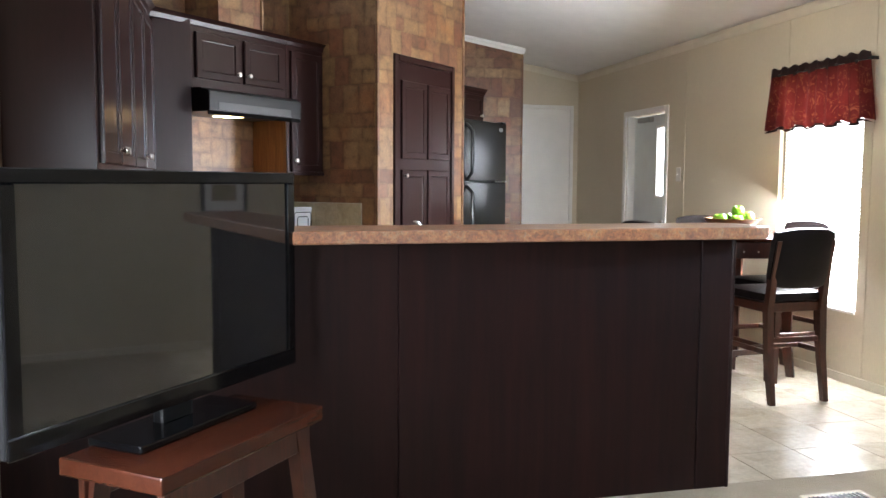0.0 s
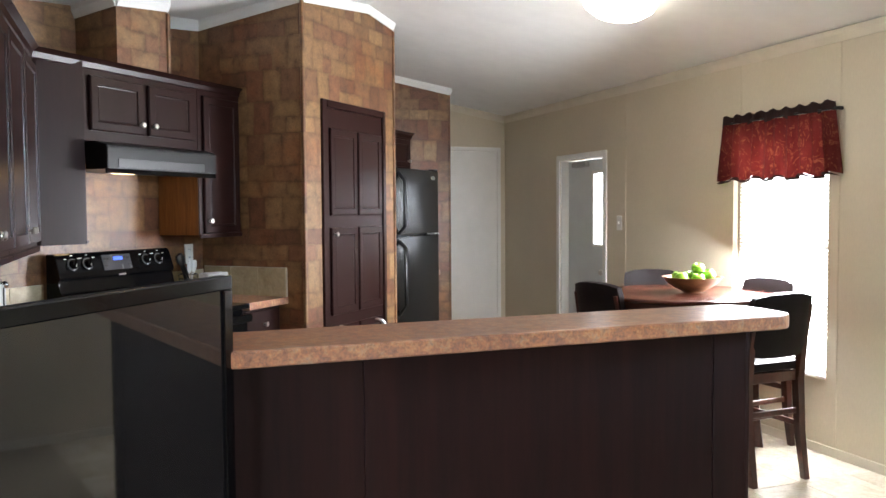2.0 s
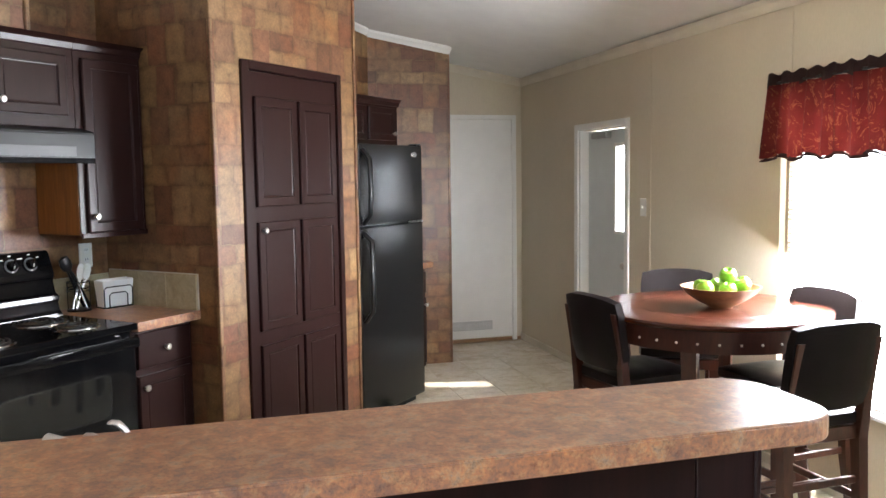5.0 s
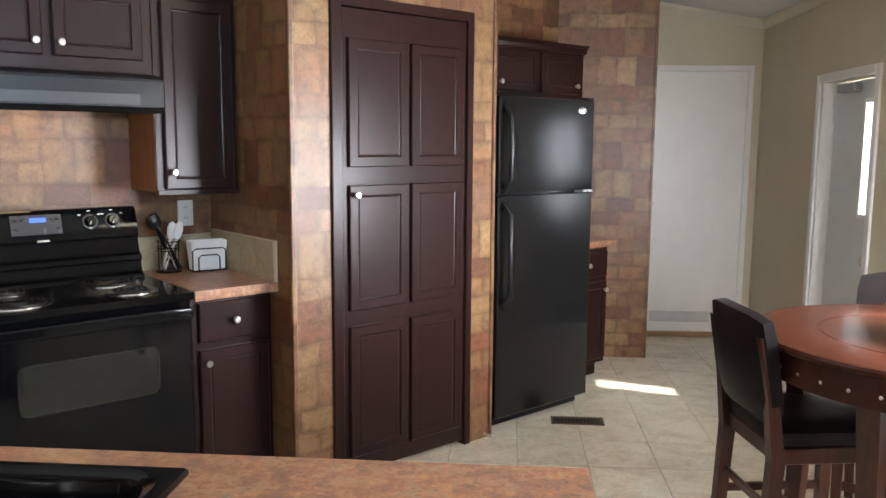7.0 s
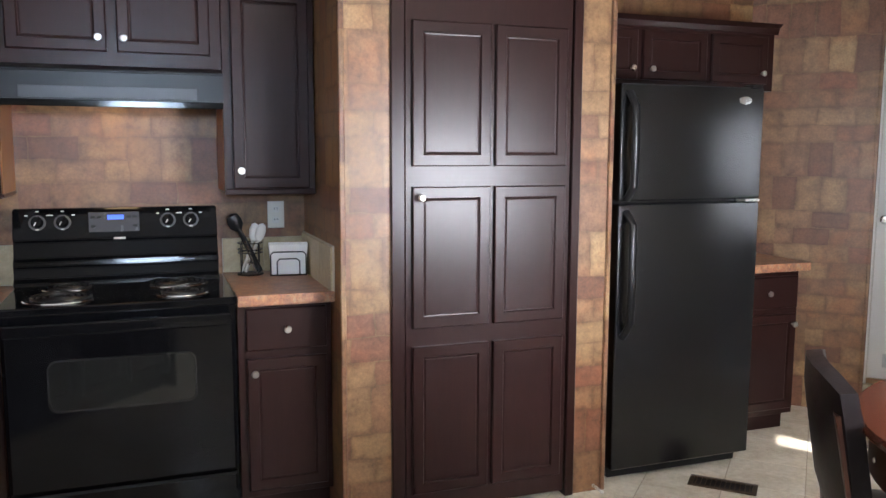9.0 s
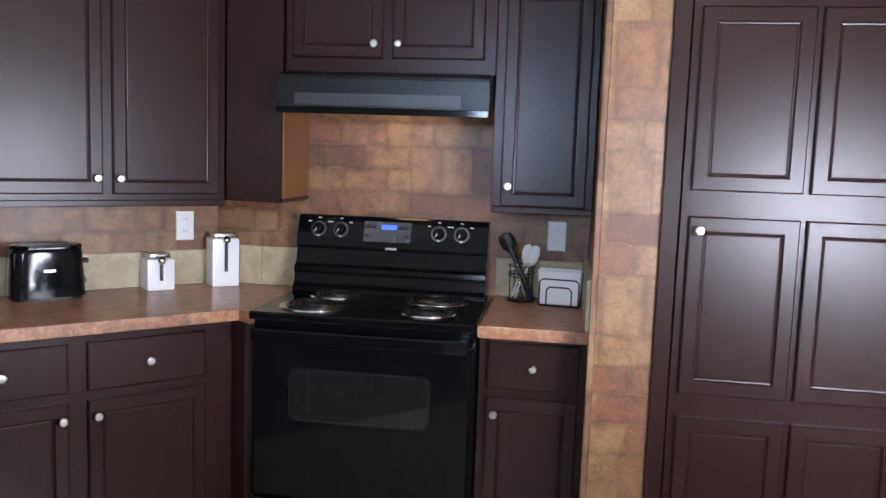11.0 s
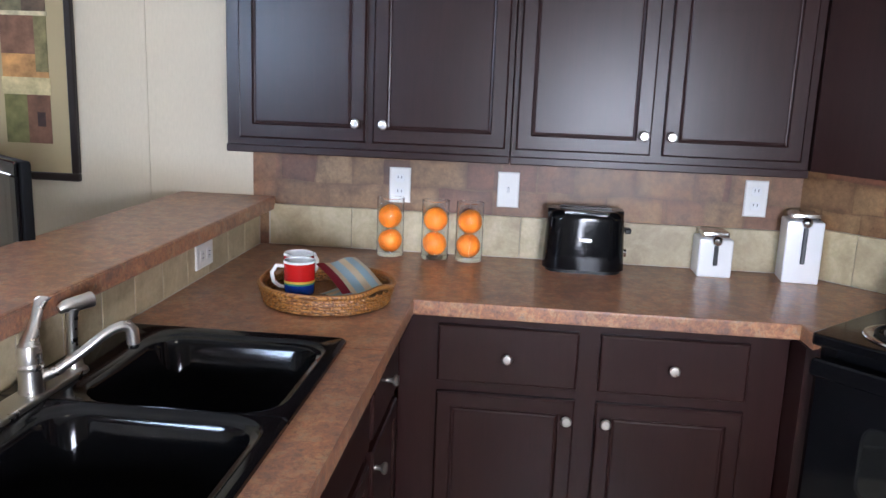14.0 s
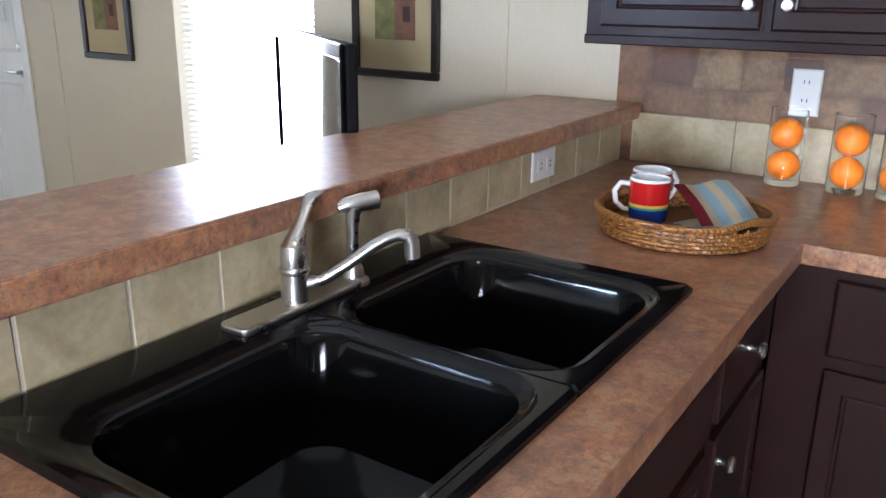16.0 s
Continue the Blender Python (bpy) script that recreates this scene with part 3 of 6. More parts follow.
def blind(x_in, sign, y0, y1, z0, z1):
    b = thing("window_blind", "white slatted blind drawn over the sunlit window", "blind", pose(x_in + 0.035 * sign, (y0 + y1) / 2, z0))
    hw, h = (y1 - y0) / 2 - 0.012, z1 - z0
    part("head_rail", box(-0.015, 0.015, -hw, hw, h - 0.04, h - 0.005, 0.004), WHITE_PLASTIC, b)
    part("bottom_rail", box(-0.012, 0.012, -hw, hw, 0.02, 0.036, 0.004), WHITE_PLASTIC, b)
    first = None
    n = int((h - 0.09) / 0.024)
    for i in range(n):
        z = 0.05 + i * 0.024
        m = pose(0, 0, z, 0, -22 * sign, 0)
        if first is None:
            bm = bmesh.new()
            rows = []
            for k in range(4):
                x = -0.0125 + 0.025 * k / 3
                rows.append([bm.verts.new((x, y, 0.002 * (1 - (x / 0.0125) ** 2))) for y in (-hw, hw)])
            for p, q in zip(rows, rows[1:]):
                bm.faces.new((p[0], p[1], q[1], q[0]))
            first = part("slat", bm, SHEER.m, b)
            first.matrix_local = m
        else:
            s = new("slat", first.data)
            s.parent = b
            s.matrix_local = m
    return b


blind(EX, 1, *EWIN)
blind(WX, -1, *WWIN)
# unseen blind, added to keep direct sun off the carpet
blind(EX, 1, *EWIN_UNSEEN)
for x, y0, y1 in ((EX + 3.0, -2.0, 14.0), (WX - 3.0, -3.0, 6.0)):
    tagged(part("backdrop", box(x - 0.01, x + 0.01, y0, y1, -0.8, 3.4), OUTSIDE), "plain bright daylight outside the window", "backdrop", kind="structure")



def make_curtain():
    n = Nodes("red_curtain_cloth", 0.8)
    f = n.noise(9, 4, 0.6, None, 2.5)
    ringed = n.math("FRACT", n.math("MULTIPLY", f, 4.0))
    line = n.ramp(ringed, [(0.34, (0, 0, 0)), (0.47, (1, 1, 1)), (0.60, (0, 0, 0))])
    base = n.ramp(n.noise(5, 3), [(0.3, (0.11, 0.010, 0.010)), (0.7, (0.21, 0.028, 0.022))])
    col = n.mix(n.math("MULTIPLY", line, 0.5), base, (0.48, 0.20, 0.08))
    n.color(col)
    tr_ = n.t.nodes.new("ShaderNodeBsdfTranslucent")
    n.link(col, tr_.inputs[0])
    m_ = n.t.nodes.new("ShaderNodeMixShader")
    m_.inputs[0].default_value = 0.45
    n.link(n.b.outputs[0], m_.inputs[1])
    n.link(tr_.outputs[0], m_.inputs[2])
    n.link(m_.outputs[0], n.t.nodes["Material Output"].inputs[0])
    n.bump(n.noise(300, 2), 0.2, 0.001)
    return n.m


CURTAIN = make_curtain()
CURTAIN_TOP = plain("dark_curtain_cloth", (0.035, 0.014, 0.012), 0.8, vary=0.2, scale=20)


def valance(y0, y1, z0, z1, x, sign=-1):
    """A gathered short curtain on a rod."""
    v = thing("valance", "dark red gathered valance with a near-black ruffled top on a rod", "curtain", pose(x, (y0 + y1) / 2, z0))
    hw, h = (y1 - y0) / 2, z1 - z0
    rng = random.Random(5)
    ph = [rng.uniform(0, 6.28) for _ in range(6)]

    def sheet(za, zb, amp, flare, rows_n):
        bm = bmesh.new()
        cols = 120
        grid = []
        for r in range(rows_n + 1):
            f = r / rows_n
            z = za + (zb - za) * f
            row = []
            for c in range(cols + 1):
                g = c / cols
                y = (-hw + 2 * hw * g) * (1 + flare * (1 - f))
                wv = math.sin(g * 62 + ph[0]) * 0.5 + math.sin(g * 41 + ph[1] + f) * 0.35 + math.sin(g * 97 + ph[2]) * 0.2
                a = amp * (0.55 + 0.6 * (1 - f))
                edge = 0.012 * math.sin(g * 31 + ph[3]) if r == 0 or zb < 0.02 else (0.008 * math.sin(g * 55 + ph[4]) if r == rows_n and zb > h - 0.001 else 0)
                row.append(bm.verts.new((sign * (0.055 + a * wv), y, z + edge)))
            grid.append(row)
        for p, q in zip(grid, grid[1:]):
            for i in range(cols):
                bm.faces.new((p[i], p[i + 1], q[i + 1], q[i]))
        bmesh.ops.solidify(bm, geom=list(bm.faces), thickness=0.002)
        return bm
    part("cloth", sheet(0.012, h - 0.055, 0.025, 0.09, 10), CURTAIN, v, "dark red patterned cloth", True)
    part("hem", sheet(-0.004, 0.014, 0.025, 0.09, 1), CURTAIN_TOP, v, "dark hem", True)
    part("header", sheet(h - 0.058, h, 0.013, 0.0, 4), CURTAIN_TOP, v, "near-black ruffled header", True)
    part("rod", tube([(sign * 0.045, -hw - 0.01, h - 0.045), (sign * 0.045, hw + 0.01, h - 0.045)], 0.007, 8), DARK_METAL, v)
    for s in (-1, 1):
        part("bracket", box(min(0, sign * 0.05), max(0, sign * 0.05), s * (hw + 0.004) - 0.006, s * (hw + 0.004) + 0.006, h - 0.055, h - 0.035, 0.002), DARK_METAL, v)
    return v


valance(4.20, 5.115, 1.60, 2.02, EX)
valance(0.985, 1.97, 1.595, 2.02, WX, 1)


def door_casing(name, y0, y1, z1, x, sign, label):
    c = thing(name, label, "door frame", pose(x, (y0 + y1) / 2, 0), kind="structure")
    hw = (y1 - y0) / 2
    for s in (-1, 1):
        a, b = sorted((s * hw, s * (hw + 0.055)))
        part("jamb_trim", box(min(0, sign * 0.016), max(0, sign * 0.016), a, b, 0, z1 + 0.05, 0.004), WHITE, c)
        a, b = sorted((s * hw, s * (hw - 0.02)))
        part("jamb", box(min(-sign * 0.14, 0), max(-sign * 0.14, 0), a, b, 0, z1, 0.002), WHITE, c)
    part("head_trim", box(min(0, sign * 0.017), max(0, sign * 0.017), -hw, hw, z1, z1 + 0.05, 0.004), WHITE, c)
    return c


door_casing("door_frame_1", EDOOR[0], EDOOR[1], EDOOR[3], EX, -1, "white casing of the outside kitchen door")
door_casing("door_frame_2", WDOOR[0], WDOOR[1], WDOOR[3], WX, 1, "white casing of the front door")
DOOR_GREY = plain("pale_blue_white_door_paint", (0.66, 0.70, 0.70), 0.4, vary=0.03)

# outside kitchen door, with a narrow upright light
dr = thing("door_1", "closed pale white outside door with a narrow upright window", "door", pose(EX + 0.075, (EDOOR[0] + EDOOR[1]) / 2, 0.0), kind="structure")
hw = (EDOOR[1] - EDOOR[0]) / 2 - 0.021
lit0, lit1, lz0, lz1 = -0.262, -0.088, 1.115, 1.74
slab = bmesh.new()
for a in ((-hw, lit0, 0.012, 1.862), (lit1, hw, 0.012, 1.862), (lit0, lit1, 0.012, lz0), (lit0, lit1, lz1, 1.862)):
    box(0.0, 0.042, *a, bm=slab)
bmesh.ops.remove_doubles(slab, verts=slab.verts, dist=1e-4)
door_slab = part("door_slab", slab, DOOR_GREY, dr)
fr = bmesh.new()
for a in ((lit0 - 0.02, lit0 + 0.004, lz0 - 0.02, lz1 + 0.02), (lit1 - 0.004, lit1 + 0.02, lz0 - 0.02, lz1 + 0.02), (lit0 + 0.004, lit1 - 0.004, lz0 - 0.02, lz0 + 0.004), (lit0 + 0.004, lit1 - 0.004, lz1 - 0.004, lz1 + 0.02)):
    box(-0.008, 0.002, *a, 0.003, bm=fr)
part("light_frame", fr, WHITE, dr)
g = part("pane", box(0.018, 0.024, lit0, lit1, lz0, lz1), GLASS, dr)
g.visible_shadow = False
part("emboss", stepped(0.08, 0.09, 1.15, 1.72, [(0.0, -0.004), (0.003, -0.006)], 0.0), DOOR_GREY, dr).matrix_local = pose(0, 0.0, 0, 0, 0, -90)
hd_ = part("door_handle", lathe([(0, 0), (0.024, 0), (0.024, 0.008), (0.01, 0.012), (0.01, 0.03), (0.022, 0.04), (0.026, 0.055), (0.018, 0.066), (0, 0.068)], 18, m=pose(0, -hw + 0.065, 0.88, 0, -90, 0)), NICKEL, dr, "brushed nickel knob", True)
cl = part("door_closer", box(-0.05, 0.0, -0.02, 0.22, 1.80, 1.845, 0.006), plain("grey_closer", (0.35, 0.35, 0.34), 0.4), dr)

# front door in the living room
dr2 = thing("door_2", "closed white panelled front door with nickel lever", "door", pose(WX - 0.05, (WDOOR[0] + WDOOR[1]) / 2, 0.0, 0, 0, 90), kind="structure")
hw = (WDOOR[1] - WDOOR[0]) / 2 - 0.021
part("door_slab", box(-hw, hw, 0.0, 0.042, 0.012, 1.975, 0.002), WHITE, dr2)
for x0, x1, z0, z1 in ((-0.32, -0.03, 1.05, 1.85), (0.03, 0.32, 1.05, 1.85), (-0.32, -0.03, 0.2, 0.9), (0.03, 0.32, 0.2, 0.9)):
    part("door_panel", stepped(x0, x1, z0, z1, [(0.0, -0.002), (0.012, -0.006), (0.02, -0.002), (0.05, -0.005)], 0.001), WHITE, dr2)
part("deadbolt", lathe([(0, 0), (0.03, 0), (0.029, 0.01), (0.014, 0.014), (0.012, 0.022), (0, 0.023)], 18, m=pose(hw - 0.075, 0, 1.085, 90, 0, 0)), NICKEL, dr2, "round nickel deadbolt", True)
lv = bmesh.new()
lathe([(0, 0), (0.032, 0), (0.031, 0.01), (0.012, 0.014), (0.011, 0.045), (0, 0.046)], 18, bm=lv, m=pose(hw - 0.075, 0, 0.955, 90, 0, 0))
tube([(hw - 0.075, -0.04, 0.955), (hw - 0.12, -0.045, 0.957), (hw - 0.185, -0.043, 0.95)], [0.010, 0.009, 0.007], 10, bm=lv)
part("lever", lv, NICKEL, dr2, "brushed nickel door lever", True)

# white inner door in the north wall
dn = thing("door_3", "closed flat white inner door with a low louvred vent", "door", pose(3.245, NY - 0.004, 0), kind="structure")
part("door_slab", box(-0.37, 0.37, -0.018, 0.0, 0.04, 2.04, 0.003), WHITE, dn)
for a, b in ((-0.415, -0.372), (0.372, 0.415)):
    part("jamb_trim", box(a, b, -0.022, 0.0, 0, 2.085, 0.004), WHITE, dn)
part("head_trim", box(-0.372, 0.372, -0.0225, 0.0, 2.042, 2.085, 0.004), WHITE, dn)
part("door_handle", lathe([(0, 0), (0.026, 0), (0.026, 0.007), (0.01, 0.012), (0.01, 0.03), (0.024, 0.04), (0.028, 0.055), (0.02, 0.066), (0, 0.068)], 18, m=pose(-0.33, -0.018, 1.045, 90, 0, 0)), NICKEL, dn, "brushed nickel knob", True)
vt = part("door_vent", stepped(-0.29, 0.17, 0.115, 0.20, [(0.0, -0.022), (0.003, -0.024), (0.012, -0.024), (0.014, -0.021)], -0.017), plain("pale_grey_vent", (0.55, 0.55, 0.53), 0.5), dn, "pale grey louvred vent")
for i in range(6):
    part("slat", box(-0.275, 0.155, -0.0245, -0.021, 0.131 + i * 0.0095, 0.135 + i * 0.0095), vt.data.materials[0], vt)

# ---- kitchen cabinets ----
UP0, UP1 = 1.285, 2.165       # wall cabinets
UPD = 0.325                   # depth of their doors' fronts


def cab_crown(parent, x0, x1, y, z=UP1):
    bm = bmesh.new()
    prof = ((0.0, -0.05), (-0.006, -0.045), (-0.012, -0.02), (-0.032, -0.004), (-0.036, 0.0), (0.0, 0.0))
    a = [bm.verts.new((x0, y + p, z + q)) for p, q in prof]
    b = [bm.verts.new((x1, y + p, z + q)) for p, q in prof]
    for i in range(6):
        bm.faces.new((a[i], a[(i + 1) % 6], b[(i + 1) % 6], b[i]))
    bm.faces.new(a)
    bm.faces.new(b[::-1])
    return part("crown_moulding", bm, ESPRESSO, parent)


def wall_cabinet(m, x0, x1, z0, doors, label, z1=UP1, depth=UPD, low=0.033, knob_z=0.09):
    c = thing("wall_cabinet", label, "cabinet", m, "wall cabinets of the kitchen")
    part("body", box(x0, x1, -depth + 0.02, -0.008, z0, z1 - 0.002, 0.002), ESPRESSO, c)
    for a, b, k in doors:
        raised_door(c, a, b, z0 + low, 2.085, -depth, knob=(k, z0 + knob_z))
    part("light_rail", box(x0, x1, -depth + 0.008, -depth + 0.022, z0 - 0.012, z0 + 0.012, 0.003), ESPRESSO, c)
    cab_crown(c, x0, x1, -depth + 0.02, z1)
    return c


# west run: two double-door units
wall_cabinet(WEST, 3.092, 3.967, 1.262, [(3.136, 3.528, 3.502), (3.551, 3.952, 3.586)], "dark espresso wall cabinet with two raised-panel doors", depth=0.325)
wall_cabinet(WEST, 3.969, 4.83, 1.262, [(3.984, 4.376, 4.353), (4.410, 4.804, 4.432)], "dark espresso wall cabinet with two raised-panel doors near the corner", depth=0.325)
# corner filler between west run and hood
cf = thing("corner_cabinet", "dark espresso angled corner cabinet with an amber side", "cabinet", STOVE, "wall cabinets of the kitchen")
part("body", prism([(-0.236, -0.288), (-0.003, -0.318), (-0.003, -0.006), (-0.40, -0.006), (-0.447, -0.076)], 1.272, UP1 - 0.002), ESPRESSO, cf)
part("side_panel", box(-0.0025, 0.003, -0.315, -0.006, UP0 + 0.004, 1.66, 0.001), BROWN_END, cf, "amber wood-grain side panel")
part("light_rail", box(-0.01, 0.006, -0.322, -0.008, UP0 - 0.008, UP0 + 0.004, 0.002), ESPRESSO, cf)
# over the hood
hc = thing("wall_cabinet", "short dark espresso cabinet with two doors over the range hood", "cabinet", STOVE, "wall cabinets of the kitchen")
part("body", box(0.004, 0.798, -UPD + 0.02, -0.008, 1.768, UP1 - 0.002, 0.002), ESPRESSO, hc)
raised_door(hc, 0.036, 0.380, 1.822, 2.085, -UPD, knob=(0.351, 1.872), frame_w=0.045)
raised_door(hc, 0.416, 0.756, 1.822, 2.085, -UPD, knob=(0.441, 1.872), frame_w=0.045)
cab_crown(hc, -0.28, 0.799, -UPD + 0.02)
# right of the hood
rcab = wall_cabinet(STOVE, 0.80, 1.168, UP0, [(0.834, 1.142, 0.862)], "narrow dark espresso wall cabinet with one raised-panel door", low=0.014, knob_z=0.086)
part("side_panel", box(0.797, 0.8005, -0.30, -0.008, UP0 + 0.004, 1.66, 0.001), BROWN_END, rcab, "amber wood-grain side panel")
# over the refrigerator
fc = thing("wall_cabinet", "dark espresso cabinet with doors over the refrigerator", "cabinet", DIAG, "wall cabinets of the kitchen")
part("body", box(2.345, 3.59, -0.36, -0.008, 1.765, 2.098, 0.002), ESPRESSO, fc)
raised_door(fc, 2.40, 2.765, 1.80, 2.035, -0.38, knob=(2.73, 1.85), frame_w=0.045)
raised_door(fc, 2.795, 3.165, 1.80, 2.035, -0.38, knob=(2.838, 1.85), frame_w=0.045)
raised_door(fc, 3.195, 3.54, 1.80, 2.035, -0.38, knob=(3.50, 1.85), frame_w=0.045)
cab_crown(fc, 2.345, 3.61, -0.36, 2.10)

BASE_TOP = 0.857


def base_cabinet(m, x0, x1, depth, cols, label, name="base_cabinet", top=BASE_TOP, lift=0.0):
    """A base unit on a toe kick; cols: (x0, x1, knob x) each with a drawer over a door."""
    c = thing(name, label, "cabinet", m, "base cabinets of the kitchen")
    part("body", box(x0, x1, -depth + 0.02, -0.006, 0.10, top, 0.002), ESPRESSO, c)
    part("toe_kick", box(x0, x1, -depth + 0.09, -0.01, 0.0, 0.102), ESPRESSO, c)
    for a, b, k in cols:
        drawer_front(c, a, b, 0.663 + lift, 0.827 + lift, -depth)
        raised_door(c, a, b, 0.13, 0.631 + lift, -depth, knob=(k, 0.578 + lift))
    return c


BD = 0.60
base_cabinet(WEST, 3.69, 4.75, 0.608, [(3.803, 4.191, 4.169), (4.250, 4.645, 4.277)], "dark espresso base cabinet with two drawers over two doors")
bf = thing("corner_cabinet", "dark espresso angled base panel beside the range", "cabinet", WEST, "base cabinets of the kitchen")
part("body", prism([(4.752, -0.588), (4.757, -0.69), (4.785, -0.705), (4.86, -0.30), (4.80, -0.006), (4.752, -0.006)], 0.10, BASE_TOP), ESPRESSO, bf)
part("toe_kick", prism([(4.752, -0.47), (4.79, -0.62), (4.84, -0.3), (4.752, -0.1)], 0.0, 0.102), ESPRESSO, bf)
base_cabinet(STOVE, 0.806, 1.168, BD, [(0.836, 1.146, 0.864)], "narrow dark espresso base cabinet with a drawer over a door", top=BASE_TOP + 0.014, lift=0.026)
base_cabinet(DIAG, 3.17, 3.66, 0.56, [(3.26, 3.645, 3.618)], "dark espresso base cabinet beside the refrigerator")

# sink run, facing north
SINK = pose(1.99, 3.128, 0, 0, 0, 180)     # x runs to the west, -y to the north


base_cabinet(SINK, 0.037, 0.720, 0.575, [(0.06, 0.375, 0.345), (0.40, 0.70, 0.43)], "dark espresso base cabinet at the end of the sink run")
sb = thing("base_cabinet", "dark espresso sink base cabinet with two doors under fixed fronts", "cabinet", SINK, "base cabinets of the kitchen")
part("body", box(0.722, 1.643, -0.555, -0.53, 0.10, BASE_TOP, 0.002), ESPRESSO, sb)
part("toe_kick", box(0.722, 1.643, -0.485, -0.01, 0.0, 0.102), ESPRESSO, sb)
for a, b, k in ((0.745, 1.170, 1.135), (1.195, 1.620, 1.230)):
    part("fixed_front", stepped(a, b, 0.663, 0.827, [(0.0, -0.569), (0.002, -0.573), (0.006, -0.575)], -0.556), ESPRESSO, sb)
    raised_door(sb, a, b, 0.13, 0.631, -0.575, knob=(k, 0.578))
base_cabinet(SINK, 1.645, 2.09, 0.575, [(1.67, 2.02, 1.702)], "dark espresso corner base cabinet with a drawer over a door")

# ---- countertops ----
CT0, CT1 = 0.857, 0.900


def slab_top(name, pts, z0, z1, label, mat=LAMINATE, holes=(), bevel=0.006):
    bm = prism(pts, z0, z1, bevel)
    return tagged(part(name, bm, mat, None), label, "countertop")


def world(m, pts):
    return [((m @ Vector((x, y, 0))).x, (m @ Vector((x, y, 0))).y) for x, y in pts]


SKX0, SKX1, SKY0, SKY1 = 0.340, 1.252, 3.103, 3.640
wx = WX + 0.008
# the L-shaped top is laid in one outline with a notch cut out for the sink
left = [(wx, 3.094), (SKX0 + 0.03, 3.094), (SKX0 + 0.03, 3.735), (-0.067, 3.735), (-0.067, 4.757), (0.018, 4.762), *world(STOVE, [(-0.004, -0.60), (-0.004, -0.006), (-0.385, -0.006)]), (wx, 4.90)]
ct = slab_top("countertop", left, CT0, CT1, "rust-brown mottled laminate worktop with a square edge")
for a in ((SKX0 + 0.03, SKX1 - 0.03, 3.094, SKY0 + 0.03), (SKX0 + 0.03, SKX1 - 0.03, SKY1 - 0.03, 3.735), (SKX1 - 0.03, 1.99, 3.094, 3.735)):
    bm = box(*a, CT0, CT1)
    part("top_section", bm, LAMINATE, ct)
slab_top("countertop", world(STOVE, [(0.804, -0.006), (0.804, -0.645), (1.171, -0.645), (1.171, -0.006)]), CT0 + 0.014, CT1 + 0.014, "short rust-brown laminate worktop beside the range")
slab_top("countertop", world(DIAG, [(3.16, -0.008), (3.16, -0.60), (3.68, -0.60), (3.70, -0.008)]), CT0, CT1, "short rust-brown laminate worktop beside the refrigerator")

# bar: dark half wall with a raised top
BAR_Z = 1.07
bw = tagged(part("bar_wall", box(WX + 0.002, 1.975, 2.955, 3.086, 0.0, BAR_Z - 0.046), PANEL), "dark espresso panelled half wall under the bar", "half wall", kind="structure")
for x0, x1 in ((WX + 0.004, 0.627), (0.628, 1.839)):
    part("panel", box(x0, x1, 2.947, 2.956, 0.0, BAR_Z - 0.05, 0.0015), PANEL, bw)
part("panel", box(1.841, 1.981, 2.944, 2.956, 0.0, BAR_Z - 0.05, 0.0015), PANEL, bw)
part("corner_bead", box(1.973, 1.989, 2.938, 2.954, 0.0, BAR_Z - 0.05, 0.004), PANEL, bw)
part("end_panel", box(1.976, 1.983, 2.957, 3.70, 0.0, 0.848, 0.001), PANEL, bw)
r = 0.10
top = [(WX + 0.004, 2.805)] + arc(2.085 - r, 2.805 + r, r, -90, 0, 8) + arc(2.085 - r, 3.148 - r, r, 0, 90, 8) + [(WX + 0.004, 3.148)]
bt = slab_top("bar_top", top, BAR_Z - 0.046, BAR_Z, "raised rust-brown laminate bar top with rounded end corners")

part("edge_band", box(WX + 0.01, 1.95, 2.8028, 2.8062, BAR_Z - 0.042, BAR_Z - 0.004, 0.001), LAMINATE, bt)
part("edge_band", box(WX + 0.01, 1.95, 3.1468, 3.1502, BAR_Z - 0.042, BAR_Z - 0.004, 0.001), LAMINATE, bt)

# tiled splash: pieces on a grout bed
tile_mesh = {}


def tiles_on(parent, m, x0, x1, z0, z1, w, gap=0.004, mat=SPLASH_TILE):
    n = max(1, round((x1 - x0) / w))
    w = (x1 - x0) / n
    for i in range(n):
        key = (round(w, 3), round(z1 - z0, 3))
        if key not in tile_mesh:
            t = part("tile", box(-w / 2 + gap / 2, w / 2 - gap / 2, -0.009, 0, 0, z1 - z0, 0.0012), mat, parent)
            tile_mesh[key] = t.data
        else:
            t = new("tile", tile_mesh[key])
            t.parent = parent
        t.matrix_local = m @ pose(x0 + w * (i + 0.5), 0, z0)


sp = thing("backsplash", "sandstone tile splash strip behind the worktop", "tiles", kind="structure")
part("bed", box(WX + 0.007, WX + 0.013, 3.128, 4.895, CT1, 1.044), GROUT, sp)
tiles_on(sp, pose(WX + 0.013, 0, 0, 0, 0, 90), 3.135, 4.885, CT1 + 0.004, 1.044, 0.30, 0.002)
b2 = part("bed", box(-0.395, -0.004, -0.007, -0.001, CT1, 1.066), GROUT, sp)
b2.matrix_local = STOVE
tiles_on(sp, STOVE @ pose(0, -0.007, 0), -0.385, -0.006, CT1 + 0.004, 1.066, 0.16, 0.002)
b3 = part("bed", box(0.806, 1.172, -0.007, -0.001, CT1, 1.066), GROUT, sp)
b3.matrix_local = STOVE
tiles_on(sp, STOVE @ pose(0, -0.007, 0), 0.808, 1.163, CT1 + 0.004, 1.066, 0.19, 0.002)
